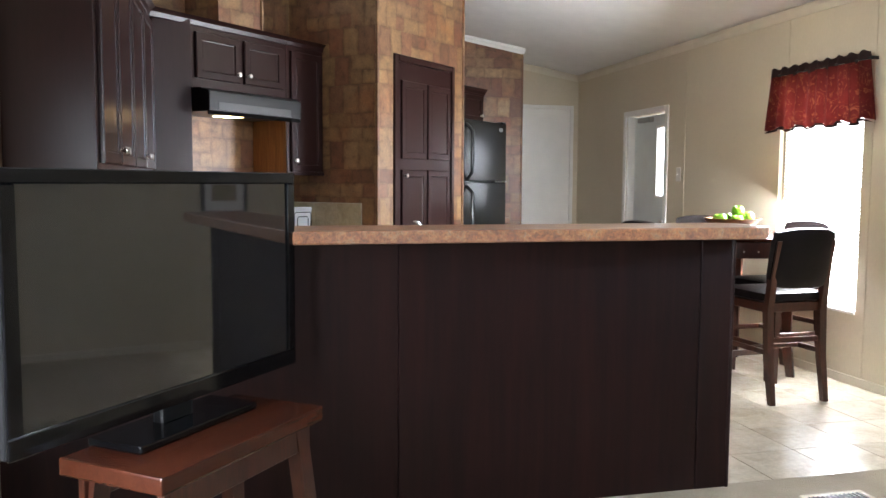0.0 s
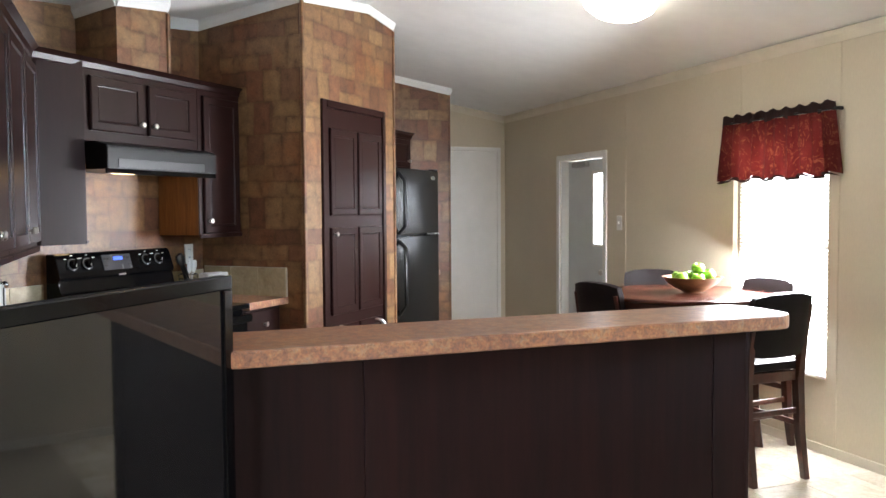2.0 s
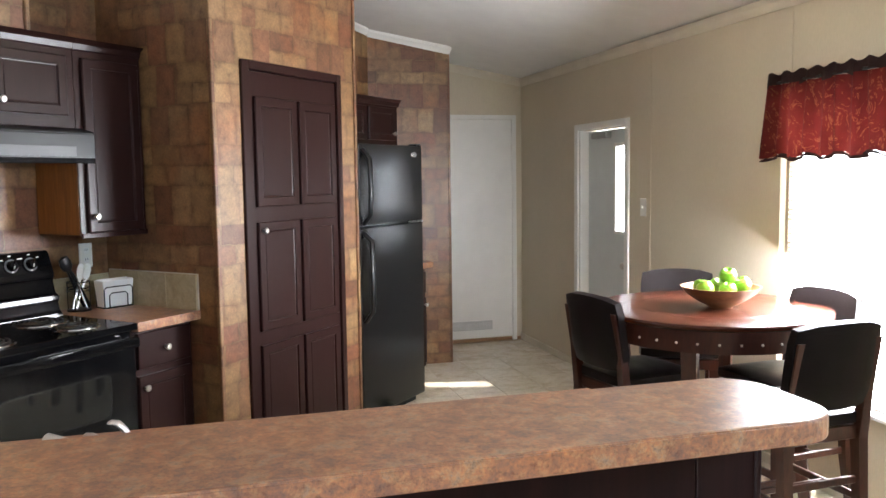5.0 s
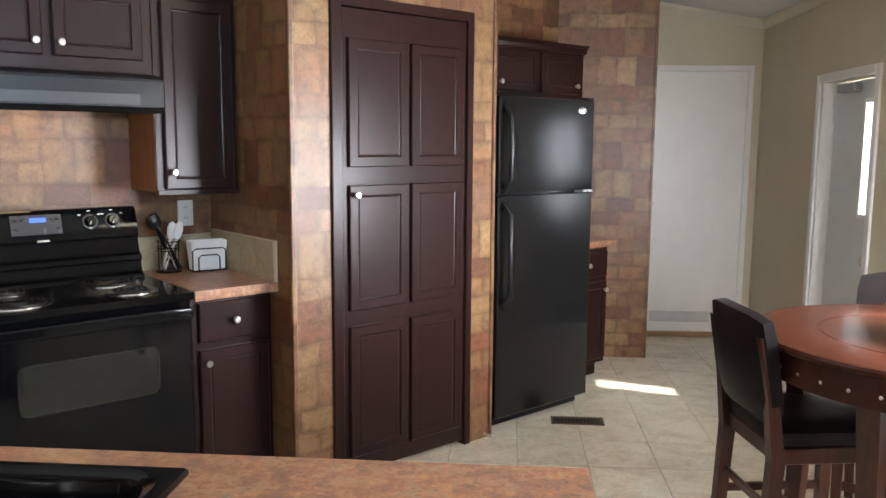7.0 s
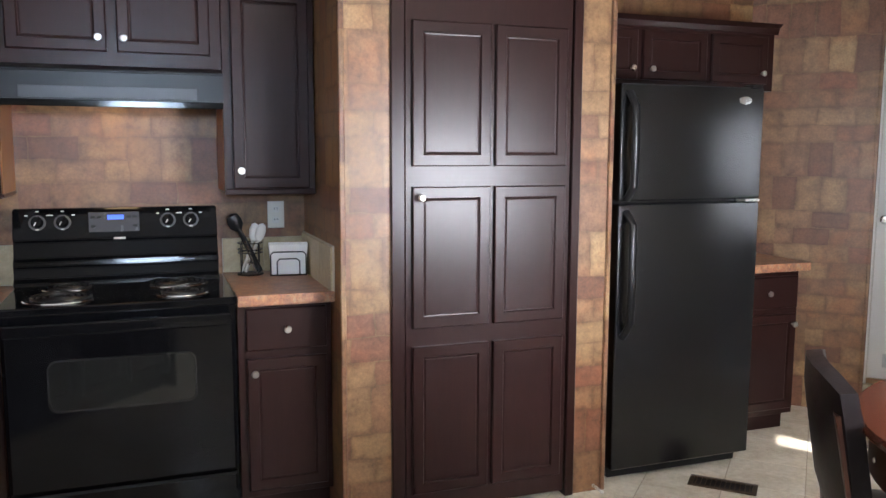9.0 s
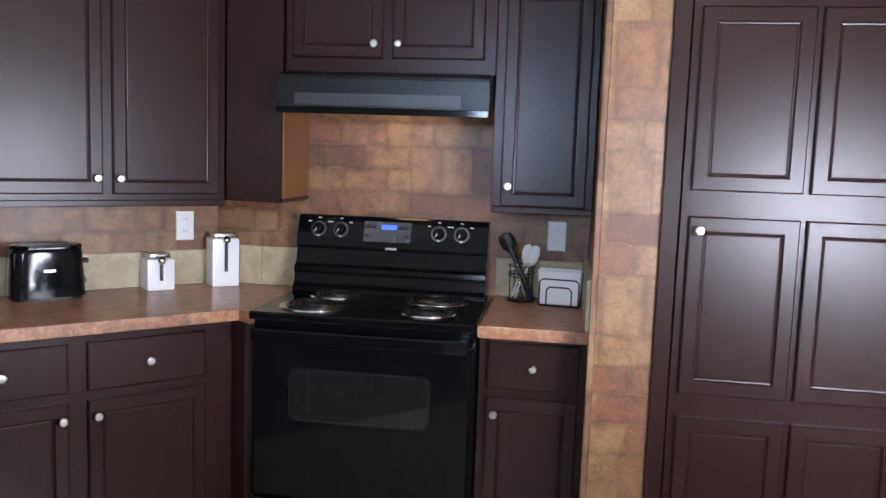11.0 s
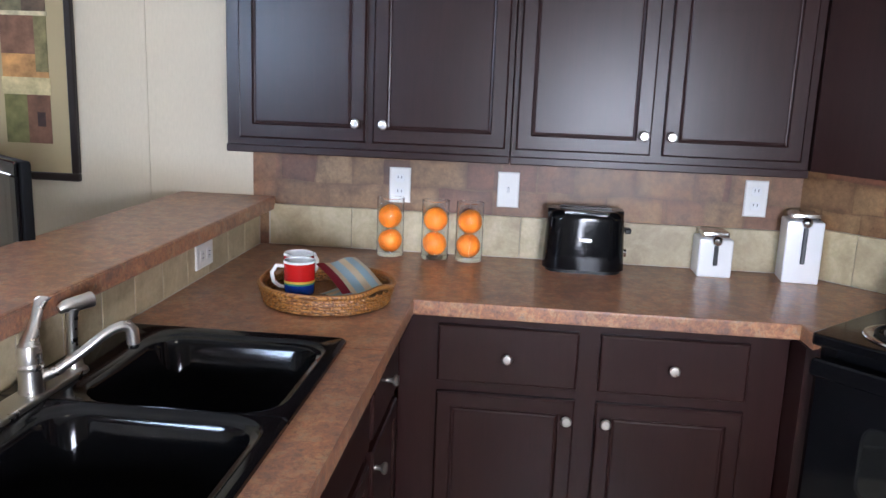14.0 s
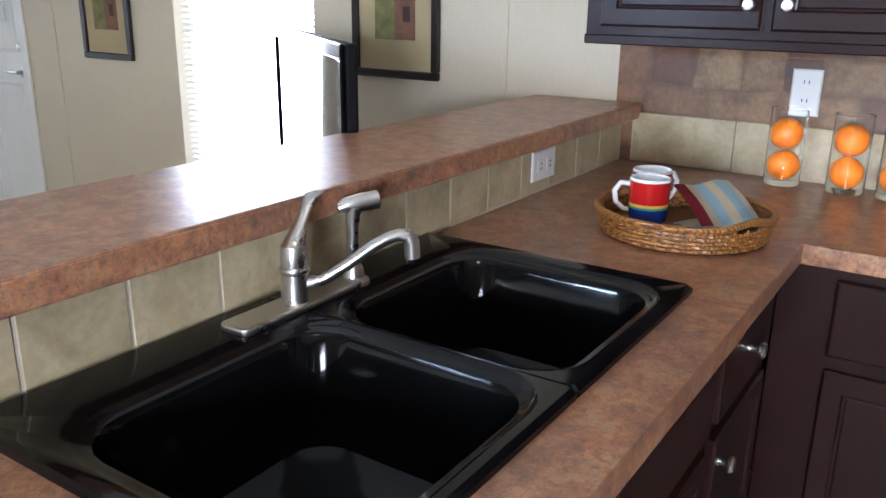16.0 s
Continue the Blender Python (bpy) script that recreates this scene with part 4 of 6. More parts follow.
b4 = part("bed", box(1.164, 1.172, -0.64, -0.02, CT1, 1.088), GROUT, sp)
b4.matrix_local = STOVE
tiles_on(sp, STOVE @ pose(1.164, 0, 0, 0, 0, -90), 0.03, 0.638, CT1 + 0.002, 1.085, 0.2, 0.002)
b5 = part("bed", box(3.20, 3.70, -0.007, -0.001, CT1, 1.07), GROUT, sp)
b5.matrix_local = DIAG
tiles_on(sp, DIAG @ pose(0, -0.007, 0), 3.21, 3.69, CT1 + 0.004, 1.07, 0.24, 0.002)
bs = thing("bar_splash", "sandstone tiles with pale grout under the bar top", "tiles", kind="structure")
part("bed", box(WX + 0.02, 1.95, 3.086, 3.0982, CT1, BAR_Z - 0.047), GROUT, bs)
tiles_on(bs, pose(0, 3.091, 0, 0, 0, 180), -1.94, 0.67, CT1 + 0.004, BAR_Z - 0.048, 0.158, 0.005)

# ---- range hood ----
hood = thing("range_hood", "black slim range hood with a grey strip and lit lamp", "range hood", STOVE)
hb = bmesh.new()
prof = ((-0.01, 1.766), (-0.36, 1.766), (-0.434, 1.747), (-0.44, 1.738), (-0.44, 1.632), (-0.01, 1.632))
a = [hb.verts.new((0.018, y, z)) for y, z in prof]
b = [hb.verts.new((0.792, y, z)) for y, z in prof]
for i in range(6):
    hb.faces.new((a[i], a[(i + 1) % 6], b[(i + 1) % 6], b[i]))
hb.faces.new(a)
hb.faces.new(b[::-1])
bmesh.ops.bevel(hb, geom=list(hb.edges), offset=0.004, segments=2, affect="EDGES")
part("body", hb, SATIN_BLACK, hood)
STRIP_GREY = plain("dark_grey_strip", (0.022, 0.022, 0.023), 0.35)
st_ = part("strip", box(0.085, 0.694, -0.003, 0.003, -0.021, 0.021, 0.001), STRIP_GREY, hood, "dark grey control strip")
st_.matrix_local = pose(0, -0.4405, 1.662, 0, 0, 0)
# lip added to hide the lit lamp from near-level views
part("lip", box(0.014, 0.79, -0.438, -0.428, 1.610, 1.634, 0.002), GLOSS_BLACK, hood)
part("lamp", box(0.32, 0.46, -0.26, -0.14, 1.626, 1.634, 0.002), HOOD_GLOW, hood, "lit warm hood lamp")

# ---- range ----
rg = thing("range", "glossy black electric coil range with a back panel of knobs", "stove", STOVE)
part("body", box(0.004, 0.798, -0.60, -0.03, 0.03, 0.885, 0.004), GLOSS_BLACK, rg)
ctp = prism(rounded_rect(0.0, 0.802, -0.655, -0.03, 0.018), 0.885, 0.915, 0.006)
part("cooktop", ctp, GLOSS_BLACK, rg)
# back panel, leaning, with its controls
bgm = bmesh.new()
prof = ((-0.03, 0.91), (-0.182, 0.912), (-0.180, 0.928), (-0.150, 0.944), (-0.142, 0.982), (-0.162, 0.994), (-0.160, 1.010), (-0.126, 1.022), (-0.112, 1.082), (-0.130, 1.094), (-0.127, 1.110), (-0.098, 1.203), (-0.086, 1.217), (-0.03, 1.217))
a = [bgm.verts.new((-0.004, y, z)) for y, z in prof]
b = [bgm.verts.new((0.778, y, z)) for y, z in prof]
for i in range(len(prof)):
    bgm.faces.new((a[i], a[(i + 1) % len(prof)], b[(i + 1) % len(prof)], b[i]))
bgm.faces.new(a)
bgm.faces.new(b[::-1])
bmesh.ops.bevel(bgm, geom=list(bgm.edges), offset=0.0035, segments=2, affect="EDGES")
bg = part("back_panel", bgm, GLOSS_BLACK, rg, "glossy black control panel", True)
DIAL_GREY = plain("dial_grey", (0.06, 0.06, 0.06), 0.4)
PANEL_M = pose(-0.012, -0.1150, 1.150, -17, 0, 0)
for x in (0.098, 0.190, 0.592, 0.684):
    dl = part("dial_ring", lathe([(0, 0), (0.032, 0), (0.032, 0.0015), (0, 0.0015)], 24), DIAL_GREY, bg)
    dl.matrix_local = PANEL_M @ pose(x, -0.004, 0.012, 90, 0, 0)
    kn = bmesh.new()
    lathe([(0, 0.0), (0.024, 0), (0.021, 0.018), (0.018, 0.022), (0, 0.022)], 20, bm=kn)
    box(-0.004, 0.004, -0.022, 0.022, 0.018, 0.028, 0.002, bm=kn)
    k = part("dial", kn, GLOSS_BLACK, bg, "black range dial", True)
    k.matrix_local = PANEL_M @ pose(x, -0.006, 0.012, 90, 25, 0)
    mk = part("dial_mark", box(-0.0015, 0.0015, -0.020, -0.004, 0.028, 0.0287), WHITE_PLASTIC, bg)
    mk.matrix_local = PANEL_M @ pose(x, -0.006, 0.012, 90, 25, 0)
cpn = part("control_plate", box(0.286, 0.480, -0.006, 0.0, -0.032, 0.052, 0.002), GREY_SHADE, bg, "dark grey clock plate")
cpn.matrix_local = PANEL_M
lcd = part("display", box(0.358, 0.420, -0.0085, -0.005, 0.020, 0.038), BLUE_LCD, bg, "blue clock display")
lcd.matrix_local = PANEL_M
for i in range(6):
    btn = part("button", box(-0.009, 0.009, -0.009, -0.005, -0.006, 0.006, 0.001), SATIN_BLACK, bg)
    btn.matrix_local = PANEL_M @ pose((0.303, 0.328, 0.440, 0.463, 0.303, 0.463)[i], 0, (0.03, 0.03, 0.03, 0.03, -0.008, -0.008)[i])
for x in (0.098, 0.190, 0.592, 0.684):
    for dx, dz in ((-0.04, 0.03), (0.0, 0.046), (0.04, 0.03), (0.0, -0.028)):
        mk = part("marking", box(x + dx - 0.006, x + dx + 0.006, -0.0065, -0.004, 0.012 + dz - 0.0018, 0.012 + dz + 0.0018), WHITE_PLASTIC, bg)
        mk.matrix_local = PANEL_M
bdg = part("badge", box(0.38, 0.425, -0.003, 0.0, -0.062, -0.054), NICKEL, bg, "small silver badge")
bdg.matrix_local = PANEL_M
# coils in drip pans
for cx, cy, rr in ((0.20, -0.25, 0.085), (0.19, -0.49, 0.112), (0.60, -0.245, 0.112), (0.61, -0.49, 0.085)):
    pan = part("drip_pan", lathe([(0.02, 0.9158), (rr - 0.01, 0.9162), (rr + 0.002, 0.9205), (rr + 0.013, 0.9195), (rr + 0.015, 0.9155)], 36, m=pose(cx, cy, 0)), CHROME, rg, "shiny chrome drip pan", True)
    turns = 4 if rr > 0.1 else 3
    pts = [(cx + (0.022 + (rr - 0.028) * t / (turns * 24)) * math.cos(t * math.pi / 12), cy + (0.022 + (rr - 0.028) * t / (turns * 24)) * math.sin(t * math.pi / 12), 0.9235) for t in range(turns * 24 + 1)]
    part("coil", tube(pts, 0.0045, 6), DARK_METAL, pan, "dark spiral heating coil", True)
# oven door with window and handle
odm = stepped(0.012, 0.79, 0.245, 0.835, [(0.0, -0.635), (0.012, -0.645)], -0.602)
od = part("oven_door", odm, GLOSS_BLACK, rg)
hl = bmesh.new()
box(0.02, 0.78, -0.685, -0.655, 0.815, 0.862, 0.012, 3, bm=hl)
for x in (0.035, 0.74):
    box(x, x + 0.03, -0.66, -0.62, 0.822, 0.856, 0.004, bm=hl)
part("oven_handle", hl, GLOSS_BLACK, od, "full-width glossy black handle", True)
WIN = Nodes("oven_glass", 0.05, 0.0, 0.45)
WIN.color((0.010, 0.010, 0.009))
part("oven_window", prism([(x, z) for x, z in rounded_rect(0.155, 0.645, 0.540, 0.718, 0.03)], -0.002, 0.002), WIN.m, od, "dark oven window").matrix_local = pose(0, -0.6455, 0, 90, 0, 0)
wf = bmesh.new()
oo, ii = rounded_rect(0.150, 0.650, 0.535, 0.723, 0.034), rounded_rect(0.157, 0.643, 0.542, 0.716, 0.028)
va = [wf.verts.new((x, -0.649, z)) for x, z in oo]
vb = [wf.verts.new((x, -0.649, z)) for x, z in ii]
for i in range(len(oo)):
    j = (i + 1) % len(oo)
    wf.faces.new((va[i], va[j], vb[j], vb[i]))
bmesh.ops.solidify(wf, geom=list(wf.faces), thickness=0.003)
part("window_rim", wf, plain("oven_rim_steel", (0.10, 0.10, 0.10), 0.22, 0.8), od, "thin steel window rim")
part("drawer", stepped(0.012, 0.79, 0.07, 0.235, [(0.0, -0.628), (0.01, -0.636)], -0.602), GLOSS_BLACK, rg)

# ---- refrigerator ----
fr = thing("refrigerator", "tall black pebbled top-freezer refrigerator", "refrigerator", DIAG)
part("body", box(2.39, 3.112, -0.775, -0.10, 0.03, 1.728, 0.006), FRIDGE_BLACK, fr)
for z0, z1, nm in ((0.065, 1.232, "lower_door"), (1.246, 1.737, "freezer_door")):
    d = part(nm, box(2.386, 3.120, -0.845, -0.782, z0, z1, 0.012, 3), FRIDGE_BLACK, fr, "", True)
    if nm == "lower_door":
        pts = [(2.425, -0.845, 1.20), (2.425, -0.90, 1.15), (2.425, -0.905, 0.92), (2.425, -0.90, 0.73), (2.425, -0.845, 0.66)]
    else:
        pts = [(2.425, -0.845, 1.70), (2.425, -0.895, 1.64), (2.425, -0.90, 1.45), (2.425, -0.895, 1.31), (2.425, -0.845, 1.255)]
    hh = tube(pts, 0.0135, 10)
    bmesh.ops.scale(hh, vec=(1.35, 1, 1), space=Matrix.Translation((-2.425, 0, 0)), verts=hh.verts)
    part("handle", hh, SATIN_BLACK, d, "long bowed black handle", True)
    if nm == "freezer_door":
        bdm = lathe([(0, 0), (0.03, 0), (0.028, 0.003), (0, 0.004)], 20)
        bmesh.ops.scale(bdm, vec=(1.15, 0.62, 1), verts=bdm.verts)
        bb = part("badge", bdm, CHROME, d, "small oval silver badge", True)
        bb.matrix_local = pose(3.017, -0.845, 1.678, 90, 0, 0)
part("hinge", box(3.055, 3.115, -0.842, -0.78, 1.737, 1.750, 0.004), SATIN_BLACK, fr)
part("hinge", box(3.04, 3.118, -0.848, -0.78, 1.2330, 1.2450, 0.002), NICKEL, fr)
part("grille", box(2.40, 3.09, -0.79, -0.70, 0.012, 0.062, 0.004), SATIN_BLACK, fr)
for x in (2.43, 3.05):
    part("foot", lathe([(0, 0), (0.02, 0), (0.02, 0.012), (0.01, 0.016), (0.01, 0.032), (0, 0.032)], 12, m=pose(x, -0.72, 0)), SATIN_BLACK, fr)

# ---- pantry door ----
pd = thing("pantry_cabinet", "tall dark espresso six-panel pantry door with frame", "pantry door", DIAG)
f = PAN_F
for x0, x1, z0, z1 in ((1.386, 1.438, 0.0, 2.106), (2.145, 2.184, 0.0, 2.106), (1.438, 2.145, 2.062, 2.106)):
    part("frame", box(x0, x1, f - 0.016, f + 0.08, z0, z1, 0.003), ESPRESSO, pd)
slab = part("door", box(1.443, 2.141, f - 0.004, f + 0.03, 0.025, 2.058, 0.002), ESPRESSO, pd)
for x0, x1 in ((1.468, 1.786), (1.806, 2.116)):
    for z0, z1 in ((1.396, 1.934), (0.772, 1.318), (0.105, 0.700)):
        steps = [(0.0, f - 0.017), (0.004, f - 0.021), (0.042, f - 0.021), (0.046, f - 0.0145), (0.050, f - 0.0135), (0.054, f - 0.0155)]
        pn = part("panel", stepped(x0, x1, z0, z1, steps, f - 0.003), ESPRESSO, slab)
knob_on(slab, 1.497, f - 0.021, 1.277)

# ---- dining ----
TX, TY, TZ, TR = 3.175, 4.86, 0.91, 0.535
table = thing("dining_table", "round cherry-wood counter-height table with a studded dark apron", "table", pose(TX, TY, 0))
part("tabletop", lathe([(0, TZ - 0.028), (TR - 0.012, TZ - 0.028), (TR - 0.002, TZ - 0.02), (TR, TZ - 0.010), (TR - 0.006, TZ - 0.002), (TR - 0.014, TZ), (0.335, TZ), (0.333, TZ - 0.0015), (0.329, TZ - 0.0015), (0.327, TZ), (0, TZ)], 72), CHERRY, table, "glossy red-brown round top", True)
part("apron", lathe([(TR - 0.06, TZ - 0.028), (TR - 0.035, TZ - 0.03), (TR - 0.035, TZ - 0.125), (TR - 0.06, TZ - 0.125)], 64), CHERRY_LEG, table, "dark apron band", True)
stud = None
for i in range(36):
    a = 2 * math.pi * i / 36
    m = pose((TR - 0.035) * math.cos(a), (TR - 0.035) * math.sin(a), TZ - 0.085, 0, 90, math.degrees(a))
    if stud is None:
        stud = part("stud", lathe([(0.006, 0), (0.0055, 0.002), (0.003, 0.004), (0, 0.0045)], 8), NICKEL, table, "", True)
        stud.matrix_local = m
    else:
        s = new("stud", stud.data)
        s.parent = table
        s.matrix_local = m
for a in (45, 135, 225, 315):
    bm = bmesh.new()
    rows = []
    for k in range(9):
        f = k / 8
        z = 0.80 * (1 - f)
        rad = TR - 0.085 - 0.06 * math.sin(f * math.pi * 0.8) + 0.02 * f
        w = 0.034 - 0.010 * f
        rows.append([bm.verts.new((rad + p * w, q * w, z + 0.085 * (1 - f))) for p, q in ((-1, -1), (1, -1), (1, 1), (-1, 1))])
    for r, s in zip(rows, rows[1:]):
        for i in range(4):
            bm.faces.new((r[i], r[(i + 1) % 4], s[(i + 1) % 4], s[i]))
    bm.faces.new(rows[0])
    bm.faces.new(rows[-1][::-1])
    lg = part("leg", bm, CHERRY_LEG, table, "", True)
    lg.matrix_local = pose(0, 0, 0, 0, 0, a)


def pad(x0, x1, y0, y1, z0, z1, r):
    """A stuffed pad with soft edges."""
    bm = box(x0, x1, y0, y1, z0, z1)
    bmesh.ops.subdivide_edges(bm, edges=list(bm.edges), cuts=4, use_grid_fill=True)
    cx, cy, cz = (x0 + x1) / 2, (y0 + y1) / 2, (z0 + z1) / 2
    for v in bm.verts:
        u, w, t = [(v.co[i] - c) / (h / 2) for i, (c, h) in enumerate(((cx, x1 - x0), (cy, y1 - y0), (cz, z1 - z0)))]
        n = Vector((math.copysign(abs(u) ** 4, u), math.copysign(abs(w) ** 4, w), math.copysign(abs(t) ** 4, t)))
        k = n.length
        if k > 1:
            v.co -= Vector((n.x, n.y, n.z)) * r * (1 - 1 / k) * 1.6
    return bm


def dining_chair(m):
    c = thing("dining_chair", "counter-height dark wood chair with padded dark leather seat and back", "chair", m, "chairs round the table")
    part("seat", pad(-0.205, 0.205, -0.21, 0.20, 0.565, 0.635, 0.022), LEATHER, c, "padded dark leather seat", True)
    part("seat_frame", box(-0.195, 0.195, -0.20, 0.195, 0.515, 0.57, 0.004), CHERRY_LEG, c)
    bk = pad(-0.20, 0.20, -0.03, 0.03, 0.0, 0.318, 0.02)
    for v in bk.verts:
        v.co.y += 0.03 * (v.co.x / 0.2) ** 2 * -1 + 0.02
        v.co.z += 0.02 * (1 - (v.co.x / 0.2) ** 2) * (v.co.z / 0.318)
    b = part("backrest", bk, LEATHER, c, "curved padded dark leather backrest", True)
    b.matrix_local = pose(0, 0.205, 0.66, -9, 0, 0)
    for s in (-1, 1):
        bm = bmesh.new()
        rows = []
        for z, y, w in ((0.0, 0.245, 0.016), (0.25, 0.205, 0.02), (0.52, 0.19, 0.022), (0.72, 0.215, 0.018), (0.92, 0.255, 0.014)):
            rows.append([bm.verts.new((s * 0.178 + p * w, y + q * w, z)) for p, q in ((-1, -1), (1, -1), (1, 1), (-1, 1))])
        for r, t in zip(rows, rows[1:]):
            for i in range(4):
                bm.faces.new((r[i], r[(i + 1) % 4], t[(i + 1) % 4], t[i]))
        bm.faces.new(rows[0])
        bm.faces.new(rows[-1])
        part("leg", bm, CHERRY_LEG, c)
        bm = bmesh.new()
        rows = []
        for z, w in ((0.0, 0.015), (0.52, 0.022)):
            rows.append([bm.verts.new((s * 0.172 + p * w, -0.175 + q * w, z)) for p, q in ((-1, -1), (1, -1), (1, 1), (-1, 1))])
        for i in range(4):
            bm.faces.new((rows[0][i], rows[0][(i + 1) % 4], rows[1][(i + 1) % 4], rows[1][i]))
        bm.faces.new(rows[0])
        bm.faces.new(rows[-1])
        part("leg", bm, CHERRY_LEG, c)
        part("stretcher", box(s * 0.172 - 0.008, s * 0.172 + 0.008, -0.165, 0.20, 0.27, 0.30, 0.003), CHERRY_LEG, c)
    part("stretcher", box(-0.165, 0.165, -0.184, -0.166, 0.19, 0.225, 0.003), CHERRY_LEG, c, "front foot rail")
    part("stretcher", box(-0.165, 0.165, 0.02, 0.036, 0.272, 0.298, 0.003), CHERRY_LEG, c)
    part("stretcher", box(-0.165, 0.165, 0.185, 0.201, 0.34, 0.37, 0.003), CHERRY_LEG, c)
    return c


ch = dining_chair(pose(2.84, 4.965, 0, 0, 0, 99))     # its back is at +y of its own frame
copy_thing(ch, pose(3.10, 4.235, 0, 0, 0, 183))
copy_thing(ch, pose(3.35, 5.41, 0, 0, 0, -30))
copy_thing(ch, pose(3.42, 4.66, 0, 0, 0, -86))

# ---- television on a bench ----
TVM = pose(-0.085, 2.394, 0, 0, 0, 52.5)
TV_CASE = plain("matt_black_tv_plastic", (0.006, 0.006, 0.0065), 0.6, vary=0.1, spec=0.12)
tv = thing("television", "large black flat-screen television on a swivel foot", "television", TVM)
W2, Z0, Z1 = 0.540, 0.628, 1.262
part("case", box(-W2, W2, -0.002, 0.026, Z0, Z1, 0.008, 3), TV_CASE, tv)
bz = bmesh.new()
for a in ((-W2, W2, Z1 - 0.035, Z1), (-W2, W2, Z0, Z0 + 0.05), (-W2, -W2 + 0.04, Z0 + 0.05, Z1 - 0.035), (W2 - 0.04, W2, Z0 + 0.05, Z1 - 0.035)):
    box(a[0], a[1], -0.014, -0.003, a[2], a[3], 0.003, bm=bz)
part("bezel", bz, GLOSS_BLACK, tv, "glossy black bezel")
SCREEN = Nodes("dark_screen", 0.035, 0.0, 0.85)
SCREEN.color((0.010, 0.010, 0.011))
part("screen", box(-W2 + 0.039, W2 - 0.039, -0.007, -0.003, Z0 + 0.049, Z1 - 0.034), SCREEN.m, tv, "dark reflective screen")
part("neck", box(-0.06, 0.06, 0.006, 0.046, 0.575, 0.70, 0.01, 2), SATIN_BLACK, tv)
ft = prism(rounded_rect(-0.235, 0.235, -0.085, 0.095, 0.008), 0.562, 0.582, 0.004)
part("foot", ft, GLOSS_BLACK, tv, "glossy black foot plate")

bench = thing("bench", "small cherry-wood bench with splayed legs under the television", "bench", pose(-0.02, 2.35, 0, 0, 0, 52))
part("top", box(-0.335, 0.335, -0.165, 0.165, 0.516, 0.561, 0.006, 2), CHERRY, bench, "thick red-brown top")
for s in (-1, 1):
    part("apron", box(-0.30, 0.30, s * 0.13 - 0.01, s * 0.13 + 0.01, 0.44, 0.517, 0.002), CHERRY_LEG, bench)
    for t in (-1, 1):
        bm = bmesh.new()
        rows = []
        for z, o in ((0.0, 0.055), (0.517, 0.0)):
            rows.append([bm.verts.new((s * (0.255 + o) + p * 0.027, t * (0.12 + o * 0.6) + q * 0.022, z)) for p, q in ((-1, -1), (1, -1), (1, 1), (-1, 1))])
        for i in range(4):
            bm.faces.new((rows[0][i], rows[0][(i + 1) % 4], rows[1][(i + 1) % 4], rows[1][i]))
        bm.faces.new(rows[0])
        bm.faces.new(rows[1])
        part("leg", bm, CHERRY_LEG, bench)

# ---- ceiling light ----
cx, cy = 2.54, 4.60
cz_ = roof_z(cx)
cl = thing("ceiling_light", "lit round frosted glass ceiling light", "lamp", pose(cx, cy, cz_, 0, math.degrees(math.atan(SLOPE)), 0))
part("base", lathe([(0, -0.001), (0.21, -0.001), (0.215, -0.012), (0.205, -0.025), (0, -0.025)], 32), WHITE, cl, "white metal rim", True)
part("shade", lathe([(0.2, -0.024), (0.207, -0.045), (0.19, -0.085), (0.13, -0.125), (0.05, -0.145), (0, -0.147)], 32), LAMP_GLOW, cl, "glowing frosted glass bowl", True)

# ---- sink and tap ----
sink = thing("kitchen_sink", "glossy black double-bowl drop-in kitchen sink", "sink", pose(0, 0, -0.014))


def sink_half(hx0, hx1, bx0, bx1):
    bm = bmesh.new()
    by0, by1 = SKY0 + 0.135, SKY1 - 0.044
    loops = [
        (rounded_rect(hx0, hx1, SKY0, SKY1, 0.004), 0.914),
        (rounded_rect(hx0, hx1, SKY0 + 0.0, SKY1 - 0.0, 0.004), 0.922),
        (rounded_rect(hx0 + 0.002, hx1 - 0.002, SKY0 + 0.008, SKY1 - 0.008, 0.006), 0.928),
        (rounded_rect(bx0 - 0.030, bx1 + 0.030, by0 - 0.034, by1 + 0.024, 0.085), 0.9275),
        (rounded_rect(bx0 - 0.024, bx1 + 0.024, by0 - 0.024, by1 + 0.020, 0.080), 0.923),
        (rounded_rect(bx0 - 0.015, bx1 + 0.015, by0 - 0.015, by1 + 0.015, 0.075), 0.9215),
        (rounded_rect(bx0 - 0.006, bx1 + 0.006, by0 - 0.006, by1 + 0.006, 0.07), 0.918),
        (rounded_rect(bx0, bx1, by0, by1, 0.066), 0.906),
        (rounded_rect(bx0 + 0.012, bx1 - 0.012, by0 + 0.012, by1 - 0.012, 0.062), 0.80),
        (rounded_rect(bx0 + 0.022, bx1 - 0.022, by0 + 0.022, by1 - 0.022, 0.058), 0.758),
        (rounded_rect(bx0 + 0.05, bx1 - 0.05, by0 + 0.05, by1 - 0.05, 0.05), 0.740),
        (rounded_rect(bx0 + 0.12, bx1 - 0.12, by0 + 0.12, by1 - 0.12, 0.03), 0.734),
    ]
    rings = [[bm.verts.new((x, y, z)) for x, y in pts] for pts, z in loops]
    for a, b in zip(rings, rings[1:]):
        for i in range(len(a)):
            j = (i + 1) % len(a)
            bm.faces.new((a[i], a[j], b[j], b[i]))
    bm.faces.new(rings[-1])
    return bm


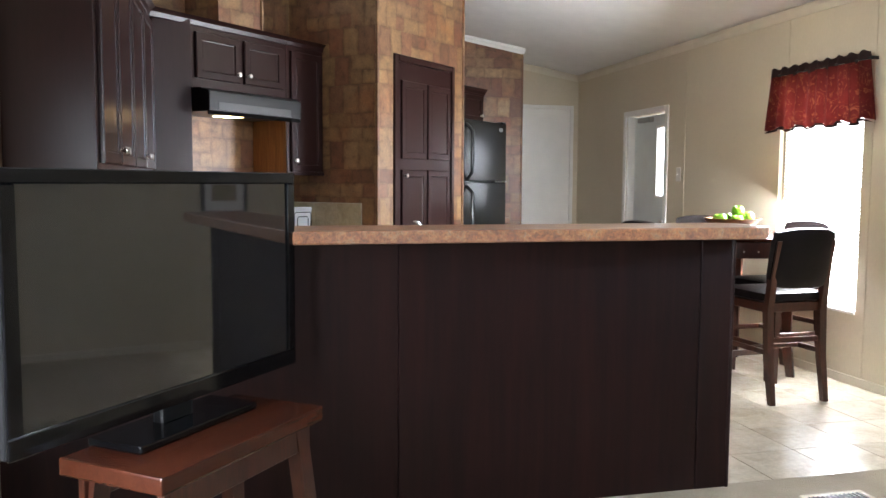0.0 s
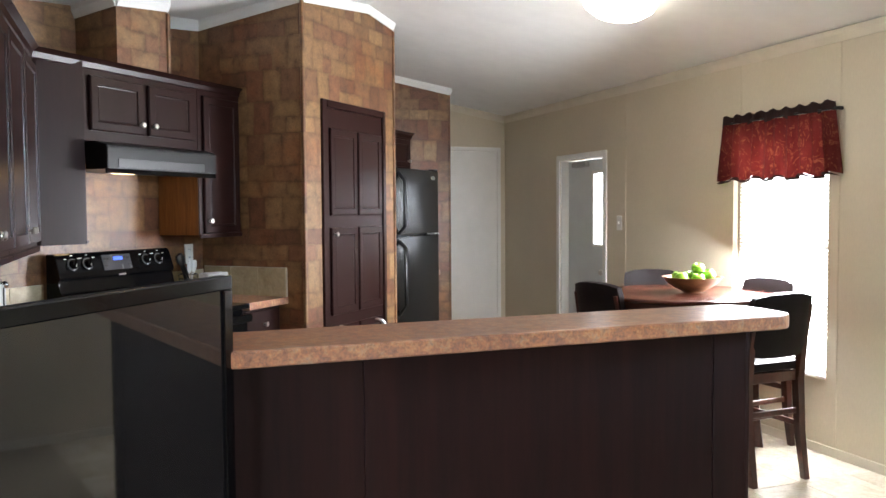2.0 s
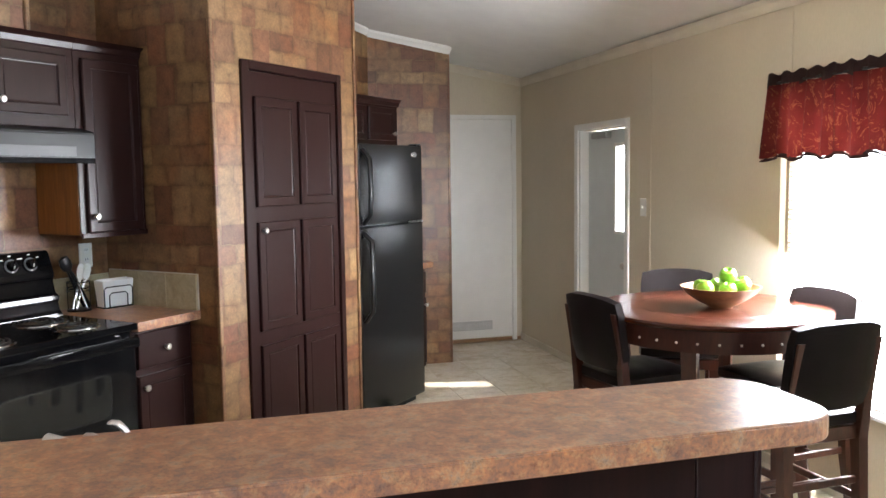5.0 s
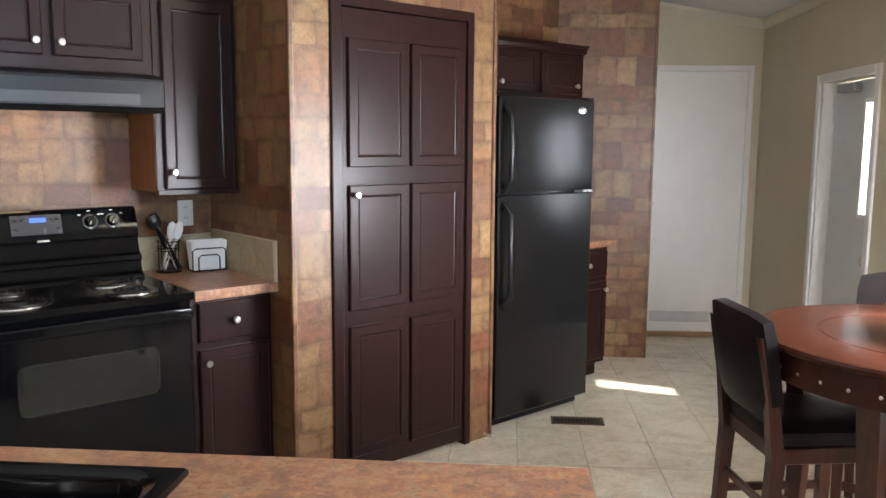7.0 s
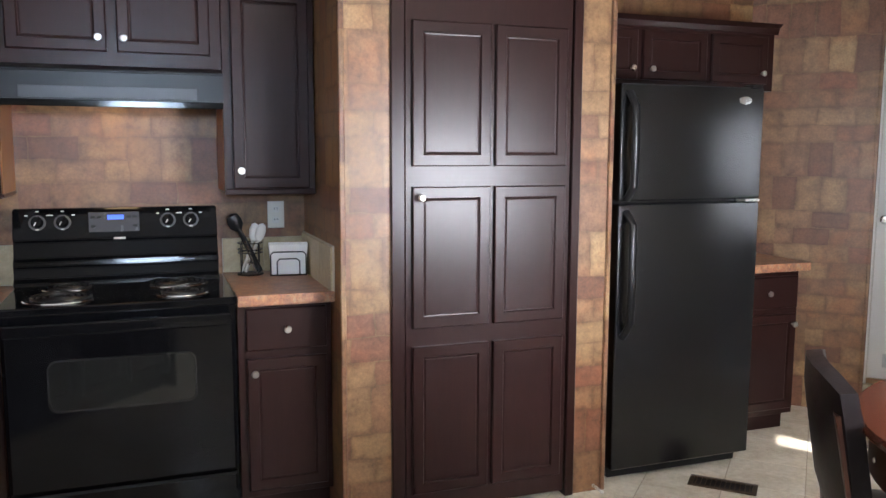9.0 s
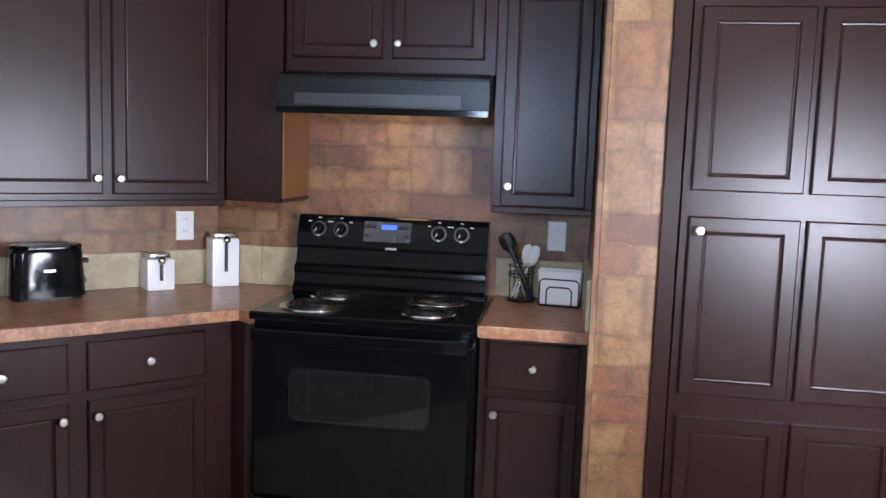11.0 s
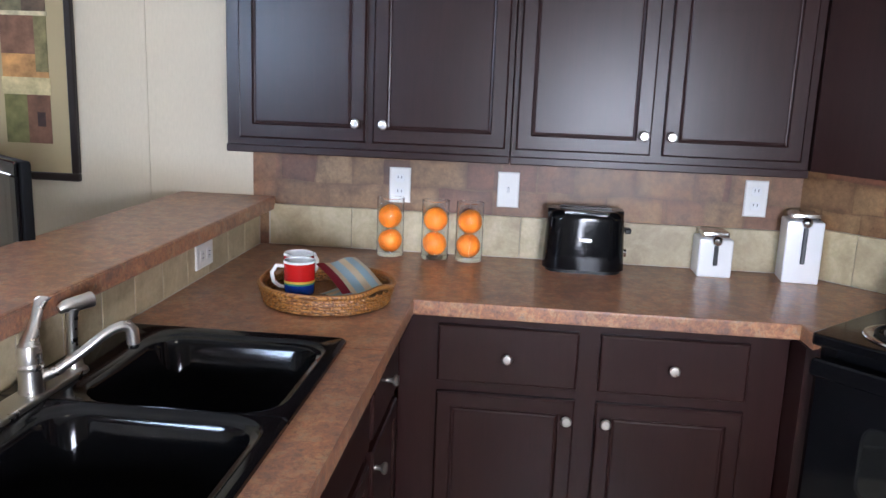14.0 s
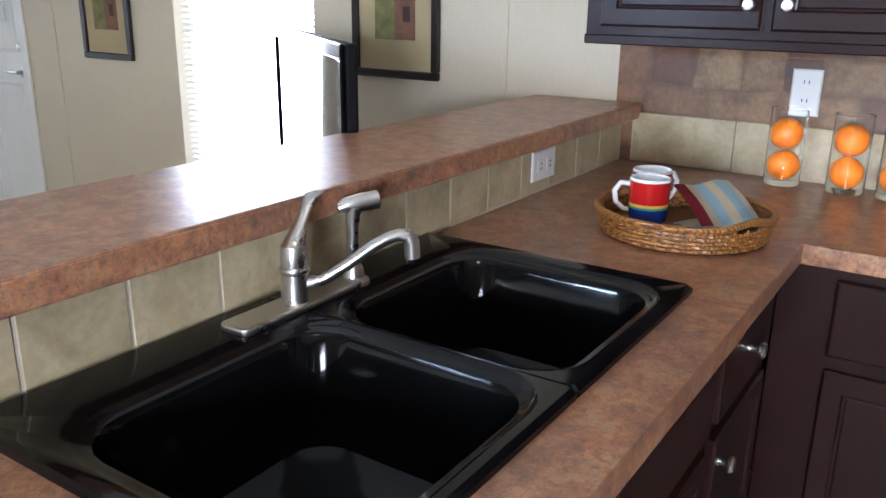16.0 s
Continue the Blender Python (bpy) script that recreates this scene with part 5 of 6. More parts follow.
MID = 0.790
for hx0, hx1, bx0, bx1 in ((SKX0, MID, 0.405, 0.758), (MID, SKX1, 0.822, 1.200)):
    b = part("bowl", sink_half(hx0, hx1, bx0, bx1), GLOSS_BLACK, sink, "", True)
    part("drain", lathe([(0, 0.7405), (0.018, 0.7405), (0.022, 0.743), (0.042, 0.744), (0.046, 0.7385), (0.046, 0.735)], 24, m=pose((bx0 + bx1) / 2, 3.42, 0)), DARK_METAL, b, "dark sink strainer", True)

tap = thing("kitchen_tap", "brushed nickel single-lever kitchen tap with side sprayer", "tap", pose(0.790, 3.176, 0.913))
part("base_plate", prism(rounded_rect(-0.128, 0.128, -0.027, 0.027, 0.010), 0.0, 0.012, 0.004), NICKEL, tap)
part("column", lathe([(0, 0.010), (0.0225, 0.010), (0.0215, 0.020), (0.0205, 0.055), (0.0225, 0.058), (0.0225, 0.064), (0.0205, 0.067), (0.0210, 0.085), (0.0185, 0.098), (0.010, 0.106), (0, 0.108)], 24), NICKEL, tap, "", True)
part("spout", tube([(-0.008, 0.010, 0.036), (-0.028, 0.032, 0.044), (-0.052, 0.062, 0.068), (-0.078, 0.092, 0.096), (-0.094, 0.106, 0.106), (-0.105, 0.116, 0.109), (-0.114, 0.124, 0.107), (-0.119, 0.129, 0.097), (-0.120, 0.130, 0.072)], [0.0115, 0.0100, 0.0092, 0.0088, 0.0090, 0.0096, 0.0112, 0.0122, 0.0120], 16), NICKEL, tap, "slender rising spout", True)
part("aerator", lathe([(0, -0.006), (0.0095, -0.006), (0.0105, -0.002), (0.0105, 0.006), (0, 0.006)], 16, m=pose(-0.120, 0.130, 0.069)), CHROME, tap, "", True)
lev = bmesh.new()
rows = []
for x, y, z, w, t in ((0.004, 0.002, 0.078, 0.018, 0.016), (-0.002, 0.0, 0.100, 0.0175, 0.013), (-0.014, 0.0, 0.120, 0.0125, 0.008), (-0.026, 0.0, 0.140, 0.0095, 0.0060), (-0.035, 0.0, 0.157, 0.0105, 0.0055), (-0.045, 0.0, 0.167, 0.0135, 0.0055), (-0.058, 0.0, 0.170, 0.0125, 0.0050)):
    rows.append([lev.verts.new((x + t * math.cos(k * math.pi / 6), y + w * math.sin(k * math.pi / 6), z + 0.5 * t * math.cos(k * math.pi / 6))) for k in range(12)])
for r, q in zip(rows, rows[1:]):
    for i in range(12):
        lev.faces.new((r[i], r[(i + 1) % 12], q[(i + 1) % 12], q[i]))
lev.faces.new(rows[0])
lev.faces.new(rows[-1][::-1])
part("lever", lev, NICKEL, tap, "raised flat lever handle", True)
spr = thing("side_sprayer", "brushed nickel side sprayer standing in the sink deck", "sprayer", pose(0.655, 3.176, 0.913))
part("collar", lathe([(0, 0), (0.027, 0), (0.026, 0.006), (0.018, 0.012), (0.0165, 0.026), (0.013, 0.032), (0, 0.033)], 20), NICKEL, spr, "", True)
part("stem", tube([(0, 0, 0.028), (0, 0, 0.075), (0.0, 0.001, 0.112), (-0.001, 0.003, 0.128)], [0.0105, 0.0095, 0.0115, 0.0135], 16), NICKEL, spr, "", True)
part("head", tube([(0.020, -0.012, 0.128), (0.010, -0.006, 0.132), (-0.004, 0.003, 0.133), (-0.026, 0.017, 0.136), (-0.036, 0.023, 0.137)], [0.008, 0.0125, 0.0145, 0.0150, 0.0155], 18), NICKEL, spr, "", True)
part("nozzle", tube([(-0.034, 0.0215, 0.137), (-0.0385, 0.0245, 0.1373)], 0.0115, 16), SATIN_BLACK, spr)

# ---- outlets and switches ----


def outlet(m, label="white duplex wall outlet", kind_="outlet", group="wall outlets"):
    o = thing(kind_, label, kind_, m, group)
    part("plate", stepped(-0.037, 0.037, -0.06, 0.06, [(0.0, -0.003), (0.004, -0.006)], 0.0), WHITE_PLASTIC, o)
    if kind_ == "outlet":
        for z in (-0.024, 0.024):
            f = part("socket", prism(rounded_rect(-0.016, 0.016, -0.014, 0.014, 0.008, 4), 0, 0.0015), WHITE_CERAMIC, o)
            f.matrix_local = pose(0, -0.006, z, 90, 0, 0)
            for x in (-0.006, 0.006):
                part("slot", box(x - 0.0012, x + 0.0012, -0.0082, -0.0074, z - 0.001, z + 0.008), GREY_SHADE, o)
    else:
        part("toggle", box(-0.004, 0.004, -0.016, -0.005, -0.008, 0.010, 0.002), WHITE_CERAMIC, o)
    return o


ow = outlet(WEST @ pose(3.590, -0.0065, 1.132))
copy_thing(ow, WEST @ pose(4.775, -0.0065, 1.146))
outlet(WEST @ pose(3.962, -0.0065, 1.134), "white toggle switch plate on the stone-block board", "light_switch", "light switches")
copy_thing(ow, STOVE @ pose(1.045, -0.001, 1.166))
copy_thing(ow, pose(-0.165, 3.1005, 0.968, 0, 90, 180))
copy_thing(ow, pose(EX - 0.0005, 3.77, 0.31, 0, 0, -90))
outlet(pose(EX - 0.0005, 6.43, 1.31, 0, 0, -90), "white toggle switch plate beside the outside door", "light_switch", "light switches")
outlet(pose(WX + 0.0005, -0.25, 1.27, 0, 0, 90), "white toggle switch plate beside the front door", "light_switch", "light switches")

# ---- things on the west worktop ----
ORANGE = plain("orange_peel", (0.84, 0.20, 0.005), 0.42, vary=0.12, scale=30, bump=0.35, bscale=420)
for x, y in ((-0.622, 3.572), (-0.612, 3.726), (-0.606, 3.842)):
    v = thing("glass_vase", "clear glass vase holding two oranges", "vase", pose(x, y, CT1 + 0.001), "glass vases on the worktop")
    gl = part("glass", lathe([(0, 0), (0.044, 0), (0.046, 0.003), (0.046, 0.195), (0.0445, 0.196), (0.0425, 0.195), (0.0425, 0.014), (0, 0.012)], 28), GLASS, v, "", True)
    gl.visible_shadow = False
rng = random.Random(3)
for x, y in ((-0.622, 3.572), (-0.612, 3.726), (-0.606, 3.842)):
    for k, z in ((0, 0.0545), (1, 0.134)):
        bm = bmesh.new()
        bmesh.ops.create_uvsphere(bm, u_segments=20, v_segments=14, radius=0.040)
        for p in bm.verts:
            p.co.z *= 0.97
            if p.co.z > 0.034:
                p.co.z -= 0.004 * (p.co.z - 0.034) / 0.006
        o = part("orange", bm, ORANGE, None, "", True)
        o.matrix_world = pose(x + rng.uniform(-0.002, 0.002), y + rng.uniform(-0.002, 0.002), CT1 + z, rng.uniform(-60, 60), rng.uniform(-60, 60), rng.uniform(0, 360))
        tagged(o, "ripe orange stacked in a clear glass vase", "orange", "oranges in the vases")

ts = thing("toaster", "glossy black rounded two-slot toaster", "toaster", pose(-0.588, 4.218, CT1, 0, 0, 90))
bm = prism(rounded_rect(-0.128, 0.128, -0.088, 0.088, 0.055, 6), 0.012, 0.20)
bmesh.ops.bevel(bm, geom=[e for e in bm.edges if e.verts[0].co.z > 0.19 and e.verts[1].co.z > 0.19], offset=0.028, segments=4, affect="EDGES", profile=0.5)
for v in bm.verts:
    v.co.x *= 1.03 - 0.45 * v.co.z
    v.co.y *= 1.03 - 0.35 * v.co.z
part("body", bm, GLOSS_BLACK, ts, "", True)
part("base", prism(rounded_rect(-0.12, 0.12, -0.08, 0.08, 0.05, 6), 0.0, 0.014), SATIN_BLACK, ts)
for y in (-0.03, 0.03):
    part("slot", box(-0.085, 0.085, y - 0.011, y + 0.011, 0.197, 0.2015, 0.001), GLOSS_BLACK, ts, "glossy slot rim")
    part("slot_opening", box(-0.08, 0.08, y - 0.008, y + 0.008, 0.2012, 0.2022), SATIN_BLACK, ts)
part("lever", box(0.128, 0.150, -0.018, 0.018, 0.125, 0.142, 0.004), SATIN_BLACK, ts)
part("dial", lathe([(0, 0), (0.014, 0), (0.013, 0.012), (0, 0.013)], 16, m=pose(0.127, 0, 0.06, 0, 90, 0)), CHROME, ts, "small chrome dial", True)
part("badge", box(-0.02, 0.02, -0.0895, -0.0875, 0.105, 0.115), NICKEL, ts, "small silver badge")


def canister(m, w, h):
    c = thing("canister", "white square ceramic canister with a chrome clamp lid", "canister", m, "white canisters on the worktop")
    part("body", box(-w / 2, w / 2, -w / 2, w / 2, 0, h, 0.008, 3), WHITE_CERAMIC, c, "", True)
    part("lid", box(-w / 2 + 0.012, w / 2 - 0.012, -w / 2 + 0.012, w / 2 - 0.012, h, h + 0.022, 0.006, 2), CHROME, c, "chrome lid", True)
    bm = bmesh.new()
    bmesh.ops.create_uvsphere(bm, u_segments=16, v_segments=10, radius=0.017)
    bmesh.ops.translate(bm, vec=(0.0, -w / 2 - 0.008, h - 0.004), verts=bm.verts)
    part("clasp_ball", bm, CHROME, c, "polished ball clasp", True)
    part("spoon", box(-0.007, 0.007, -w / 2 - 0.006, -w / 2 - 0.0005, h * 0.32, h - 0.018, 0.002), DARK_METAL, c, "dark metal spoon handle")
    return c


canister(pose(-0.618, 4.637, CT1, 0, 0, 90), 0.108, 0.125)
canister(pose(-0.605, 4.905, CT1, 0, 0, 84), 0.112, 0.20)

# tray with mugs and folded napkins
WICKER = Nodes("woven_rattan", 0.38)
wv = WICKER.t.nodes.new("ShaderNodeTexWave")
wv.inputs["Scale"].default_value, wv.inputs["Distortion"].default_value = 55, 6
WICKER.link(WICKER.co, wv.inputs["Vector"])
WICKER.color(WICKER.ramp(wv.outputs["Fac"], [(0.1, (0.13, 0.045, 0.007)), (0.85, (0.38, 0.16, 0.03))]))
WICKER.bump(wv.outputs["Fac"], 0.5, 0.002)
TRX, TRY = -0.008, 3.508
tray = thing("wicker_tray", "round honey-brown woven rattan tray with handles", "tray", pose(TRX, TRY, CT1))
part("floor", lathe([(0, 0.004), (0.16, 0.004), (0.16, 0.012), (0, 0.012)], 40), WICKER.m, tray, "", True)
side = bmesh.new()
SEG = 72
for k in range(5):
    pts = []
    for i in range(SEG + 1):
        a = 2 * math.pi * i / SEG
        wob = 0.0022 * (1 if (i + k) % 2 else -1)
        rr = 0.163 + 0.0025 * k + wob
        pts.append((rr * math.cos(a), rr * math.sin(a), 0.007 + k * 0.0085))
    tube(pts, 0.0048, 6, bm=side, cap=False)
part("woven_side", side, WICKER.m, tray, "woven rattan strands", True)
stake = part("stake", tube([(0.163, 0, 0.004), (0.175, 0, 0.05)], 0.003, 5), WICKER.m, tray)
for i in range(1, 36):
    sk = new("stake", stake.data)
    sk.parent = tray
    sk.matrix_local = pose(0, 0, 0, 0, 0, i * 10)
pts = []
for i in range(97):
    a = 2 * math.pi * i / 96
    lift = 0.012 * max(0.0, math.cos(2 * (a - 1.1))) ** 6
    pts.append((0.176 * math.cos(a), 0.176 * math.sin(a), 0.052 + lift))
part("rim", tube(pts, 0.0075, 8, cap=False), WICKER.m, tray, "thick wrapped rim with handles", True)

MUG_RED = plain("red_glaze", (0.42, 0.012, 0.010), 0.18, vary=0.06)
MUG_BLUE = plain("blue_glaze", (0.012, 0.05, 0.30), 0.18, vary=0.06)
MUG_YELLOW = plain("yellow_glaze", (0.62, 0.42, 0.06), 0.18, vary=0.05)
MUG_GREEN = plain("green_glaze", (0.10, 0.30, 0.16), 0.18, vary=0.05)


def mug(m):
    g = thing("mug", "red mug with yellow, green and blue bands and white inside", "mug", m, "striped mugs on the tray")
    part("inside", lathe([(0, 0.006), (0.033, 0.006), (0.0365, 0.02), (0.038, 0.092), (0.0405, 0.0945), (0.0425, 0.092), (0.0422, 0.088)], 28), WHITE_CERAMIC, g, "white glazed inside and lip", True)
    for nm, z0, z1, mt, r0, r1 in (("red_band", 0.042, 0.0885, MUG_RED, 0.0415, 0.0424), ("yellow_band", 0.036, 0.042, MUG_YELLOW, 0.0413, 0.0415), ("green_band", 0.031, 0.036, MUG_GREEN, 0.0411, 0.0413), ("blue_band", 0.002, 0.031, MUG_BLUE, 0.036, 0.0411)):
        pr = [(r0, z0), (r1, z1)] if nm != "blue_band" else [(0, 0.0), (0.034, 0.0), (0.0385, 0.004), (0.0405, 0.014), (0.0411, 0.031)]
        part(nm, lathe(pr, 28), mt, g, "", True)
    part("handle", tube([(0.040, 0, 0.078), (0.060, 0, 0.080), (0.072, 0, 0.062), (0.068, 0, 0.038), (0.052, 0, 0.024), (0.040, 0, 0.022)], [0.0055, 0.006, 0.006, 0.006, 0.0055, 0.005], 10), WHITE_CERAMIC, g, "white loop handle", True)
    return g


mg = mug(pose(-0.006, 3.432, CT1 + 0.0125, 0, 0, -70))
copy_thing(mg, pose(-0.094, 3.405, CT1 + 0.0125, 0, 0, 150))

NAP = Nodes("striped_napkin_cloth", 0.85)
sep = NAP.t.nodes.new("ShaderNodeSeparateXYZ")
NAP.link(NAP.co, sep.inputs[0])
fr_ = NAP.math("ADD", NAP.math("MULTIPLY", sep.outputs[1], 8.4), 0.5)
rp = NAP.t.nodes.new("ShaderNodeValToRGB")
rp.color_ramp.interpolation = "CONSTANT"
els = rp.color_ramp.elements
for _ in range(4):
    els.new(0.5)
for el, (p, c) in zip(els, ((0, (0.26, 0.012, 0.025)), (0.2, (0.72, 0.58, 0.38)), (0.34, (0.42, 0.56, 0.60)), (0.55, (0.72, 0.58, 0.38)), (0.70, (0.44, 0.58, 0.62)), (0.9, (0.70, 0.60, 0.45)))):
    el.position, el.color = p, (*c, 1)
NAP.link(fr_, rp.inputs[0])
NAP.color(rp.outputs[0])
NAP.bump(NAP.noise(500, 2), 0.3, 0.001)


def napkin(m, w, d, seed):
    rng = random.Random(seed)
    bm = bmesh.new()
    n = 14
    g = []
    for i in range(n + 1):
        row = []
        for j in range(n + 1):
            x, y = -w / 2 + w * i / n, -d / 2 + d * j / n
            z = 0.012 * math.sin(i / n * 3.1) + 0.004 * math.sin(j / n * 9 + seed) + 0.018 * (i / n) ** 2
            row.append(bm.verts.new((x, y, z)))
        g.append(row)
    for i in range(n):
        for j in range(n):
            bm.faces.new((g[i][j], g[i + 1][j], g[i + 1][j + 1], g[i][j + 1]))
    bmesh.ops.solidify(bm, geom=list(bm.faces), thickness=0.005)
    ob = part("napkin", bm, NAP.m, None, "", True)
    ob.matrix_world = m
    return tagged(ob, "folded striped cloth napkin in blue, tan and dark red", "napkin", "napkins on the tray")


napkin(Matrix(((0.71, -0.60, 0.347, -0.050), (0.60, 0.79, 0.141, 3.558), (-0.36, 0.11, 0.92, CT1 + 0.054), (0, 0, 0, 1))), 0.175, 0.122, 1)
napkin(pose(-0.018, 3.585, CT1 + 0.016, 0, 2, 130), 0.16, 0.12, 2)

# ---- things beside the range ----
uh = thing("utensil_holder", "black wire utensil holder with black and white cooking tools", "utensil holder", STOVE @ pose(0.915, -0.11, CT1 + 0.0145))
part("base_plate", lathe([(0, 0), (0.056, 0), (0.057, 0.004), (0.054, 0.008), (0, 0.009)], 28), SATIN_BLACK, uh, "", True)
for z in (0.098, 0.112, 0.140):
    part("ring", tube([(0.052 * math.cos(k * math.pi / 14), 0.052 * math.sin(k * math.pi / 14), z) for k in range(29)], 0.0022, 6), SATIN_BLACK, uh, "", True)
for k in range(4):
    x, y = 0.052 * math.cos(0.6 + k * math.pi / 2), 0.052 * math.sin(0.6 + k * math.pi / 2)
    part("upright", tube([(x, y, 0.006), (x, y, 0.141)], 0.0022, 6), SATIN_BLACK, uh)
bm = tube([(0.042, -0.018, 0.014), (0.006, -0.012, 0.095), (-0.026, -0.006, 0.165), (-0.048, 0.0, 0.205)], [0.011, 0.010, 0.009, 0.009], 10)
lathe([(0, 0), (0.013, 0.0), (0.029, 0.02), (0.032, 0.045), (0.025, 0.07), (0, 0.08)], 16, bm=bm, m=pose(-0.044, 0.0, 0.195, 0, -26, 0) @ Matrix.Diagonal((1, 0.42, 1, 1)))
part("ladle", bm, SATIN_BLACK, uh, "black plastic spoon", True)
part("spatula", tube([(0.036, 0.012, 0.014), (-0.006, 0.012, 0.105), (-0.034, 0.010, 0.172), (-0.060, 0.006, 0.232)], [0.008, 0.008, 0.009, 0.011], 10), SATIN_BLACK, uh, "black plastic turner handle", True)
for k, (x, y, a) in enumerate(((0.014, 0.004, 8), (0.034, -0.008, 16))):
    part("handle", tube([(-0.034 + k * 0.012, y, 0.012), (x, y, 0.150)], [0.007, 0.007], 8), NICKEL, uh, "steel utensil handle", True)
    part("spoon_head", lathe([(0, 0), (0.009, 0.0), (0.020, 0.022), (0.022, 0.05), (0.015, 0.074), (0, 0.082)], 14, m=pose(x, y, 0.145, 0, a, 0) @ Matrix.Diagonal((1, 0.32, 1, 1))), WHITE_CERAMIC, uh, "white plastic spoon head", True)
part("whisk_rod", tube([(0.022, -0.026, 0.012), (-0.008, -0.022, 0.10), (-0.022, -0.018, 0.148)], 0.0055, 8), CHROME, uh, "steel rod", True)

nh = thing("napkin_holder", "black wire napkin holder full of white paper napkins", "napkin holder", STOVE @ pose(1.07, -0.17, CT1 + 0.014, 0, 0, -8))
for y in (-0.038, 0.038):
    for w, h in ((0.075, 0.105), (0.048, 0.075)):
        part("wire", tube([(-w, y, 0.004), (-w, y, h - 0.012), (-w + 0.012, y, h), (w - 0.012, y, h), (w, y, h - 0.012), (w, y, 0.004)], 0.003, 6), SATIN_BLACK, nh)
part("base_wire", tube([(-0.075, -0.038, 0.004), (0.075, -0.038, 0.004), (0.075, 0.038, 0.004), (-0.075, 0.038, 0.004), (-0.075, -0.038, 0.004)], 0.003, 6), SATIN_BLACK, nh)
PAPER = plain("white_paper", (0.84, 0.83, 0.82), 0.9, vary=0.04)
for i in range(9):
    y = -0.031 + i * 0.0077
    bm = box(-0.084, 0.084, y - 0.0033, y + 0.0033, 0.007, 0.138 + 0.004 * math.sin(i * 2.3), 0.003)
    for v in bm.verts:
        v.co.x *= 0.86 + 0.14 * min(1.0, v.co.z / 0.12)
        v.co.y *= 0.94 + 0.22 * (v.co.z / 0.138) ** 2
    part("paper_napkin", bm, PAPER, nh)

# ---- bowl of apples on the table ----
bowl = thing("fruit_bowl", "shallow round brown wooden bowl on the dining table", "bowl", pose(3.20, 4.82, TZ))
part("shell", lathe([(0, 0.0), (0.055, 0.0), (0.06, 0.008), (0.105, 0.03), (0.15, 0.062), (0.178, 0.095), (0.182, 0.098), (0.174, 0.098), (0.143, 0.068), (0.10, 0.038), (0.05, 0.02), (0, 0.018)], 48), wood("bowl_wood", (0.10, 0.045, 0.018), (0.26, 0.13, 0.055), 0.35, (3, 3, 9), 4.0), bowl, "", True)
APPLE = plain("green_apple_skin", (0.13, 0.28, 0.016), 0.28, vary=0.18, scale=24)
for x, y, z in ((-0.095, -0.02, 0.092), (0.0, -0.055, 0.085), (0.012, 0.045, 0.09), (0.085, -0.045, 0.105), (0.095, 0.05, 0.088), (-0.055, 0.07, 0.088), (0.035, -0.005, 0.145)):
    bm = lathe([(0, 0.024), (0.008, 0.030), (0.02, 0.034), (0.034, 0.026), (0.0405, 0.006), (0.037, -0.014), (0.026, -0.03), (0.012, -0.036), (0, -0.031)], 18)
    a = part("apple", bm, APPLE, None, "", True)
    a.matrix_world = pose(3.20 + x, 4.82 + y, TZ + z, rng.uniform(-25, 25), rng.uniform(-25, 25), rng.uniform(0, 360))
    tagged(a, "shiny green apple in the wooden bowl", "apple", "apples in the bowl")
    part("stem", tube([(0, 0, 0.024), (0.003, 0, 0.042)], 0.0015, 5), DARK_METAL, a)

# ---- pictures ----
FRAME_BLACK = plain("dark_frame_wood", (0.018, 0.012, 0.010), 0.35, vary=0.2)
MAT = plain("tan_picture_mat", (0.42, 0.34, 0.19), 0.8, vary=0.05)


def art(name, c, seed):
    n = Nodes(name, 0.7)
    f = n.noise(14 + seed, 5, 0.6)
    n.color(n.ramp(f, [(0.3, tuple(v * 0.55 for v in c)), (0.5, c), (0.72, tuple(min(1, v * 1.5) for v in c))]))
    return n.m


def picture(m, w, h, label, blocks, mat=MAT, border=0.07, fw=0.028):
    p = thing("framed_picture", label, "picture", m, "framed pictures on the walls")
    for a in ((-w / 2, w / 2, h - fw, h), (-w / 2, w / 2, 0, fw), (-w / 2, -w / 2 + fw, fw, h - fw), (w / 2 - fw, w / 2, fw, h - fw)):
        part("frame", box(a[0], a[1], -0.024, -0.001, a[2], a[3], 0.004), FRAME_BLACK, p)
    part("mat", box(-w / 2 + fw, w / 2 - fw, -0.010, -0.004, fw, h - fw), mat, p)
    for i, (x0, x1, z0, z1, c) in enumerate(blocks):
        part("print", box(x0, x1, -0.0125 - 0.0002 * i, -0.0095, z0, z1), art("print_ink_%d" % (len(bpy.data.materials)), c, i), p)
    return p


strip = [(-0.085, 0.0, 0.13, 0.31, (0.16, 0.15, 0.05)), (0.0, 0.085, 0.13, 0.30, (0.17, 0.08, 0.045)), (0.035, 0.065, 0.19, 0.24, (0.05, 0.025, 0.02)), (-0.09, 0.09, 0.30, 0.36, (0.50, 0.42, 0.22)), (-0.085, 0.085, 0.36, 0.44, (0.50, 0.26, 0.09)), (-0.085, 0.04, 0.44, 0.57, (0.20, 0.10, 0.06)), (0.04, 0.085, 0.38, 0.57, (0.22, 0.19, 0.08)), (-0.09, 0.09, 0.57, 0.585, (0.55, 0.48, 0.30)), (-0.085, 0.0, 0.585, 0.72, (0.20, 0.17, 0.09)), (0.0, 0.085, 0.585, 0.72, (0.12, 0.08, 0.05)), (0.02, 0.06, 0.63, 0.67, (0.45, 0.40, 0.28))]
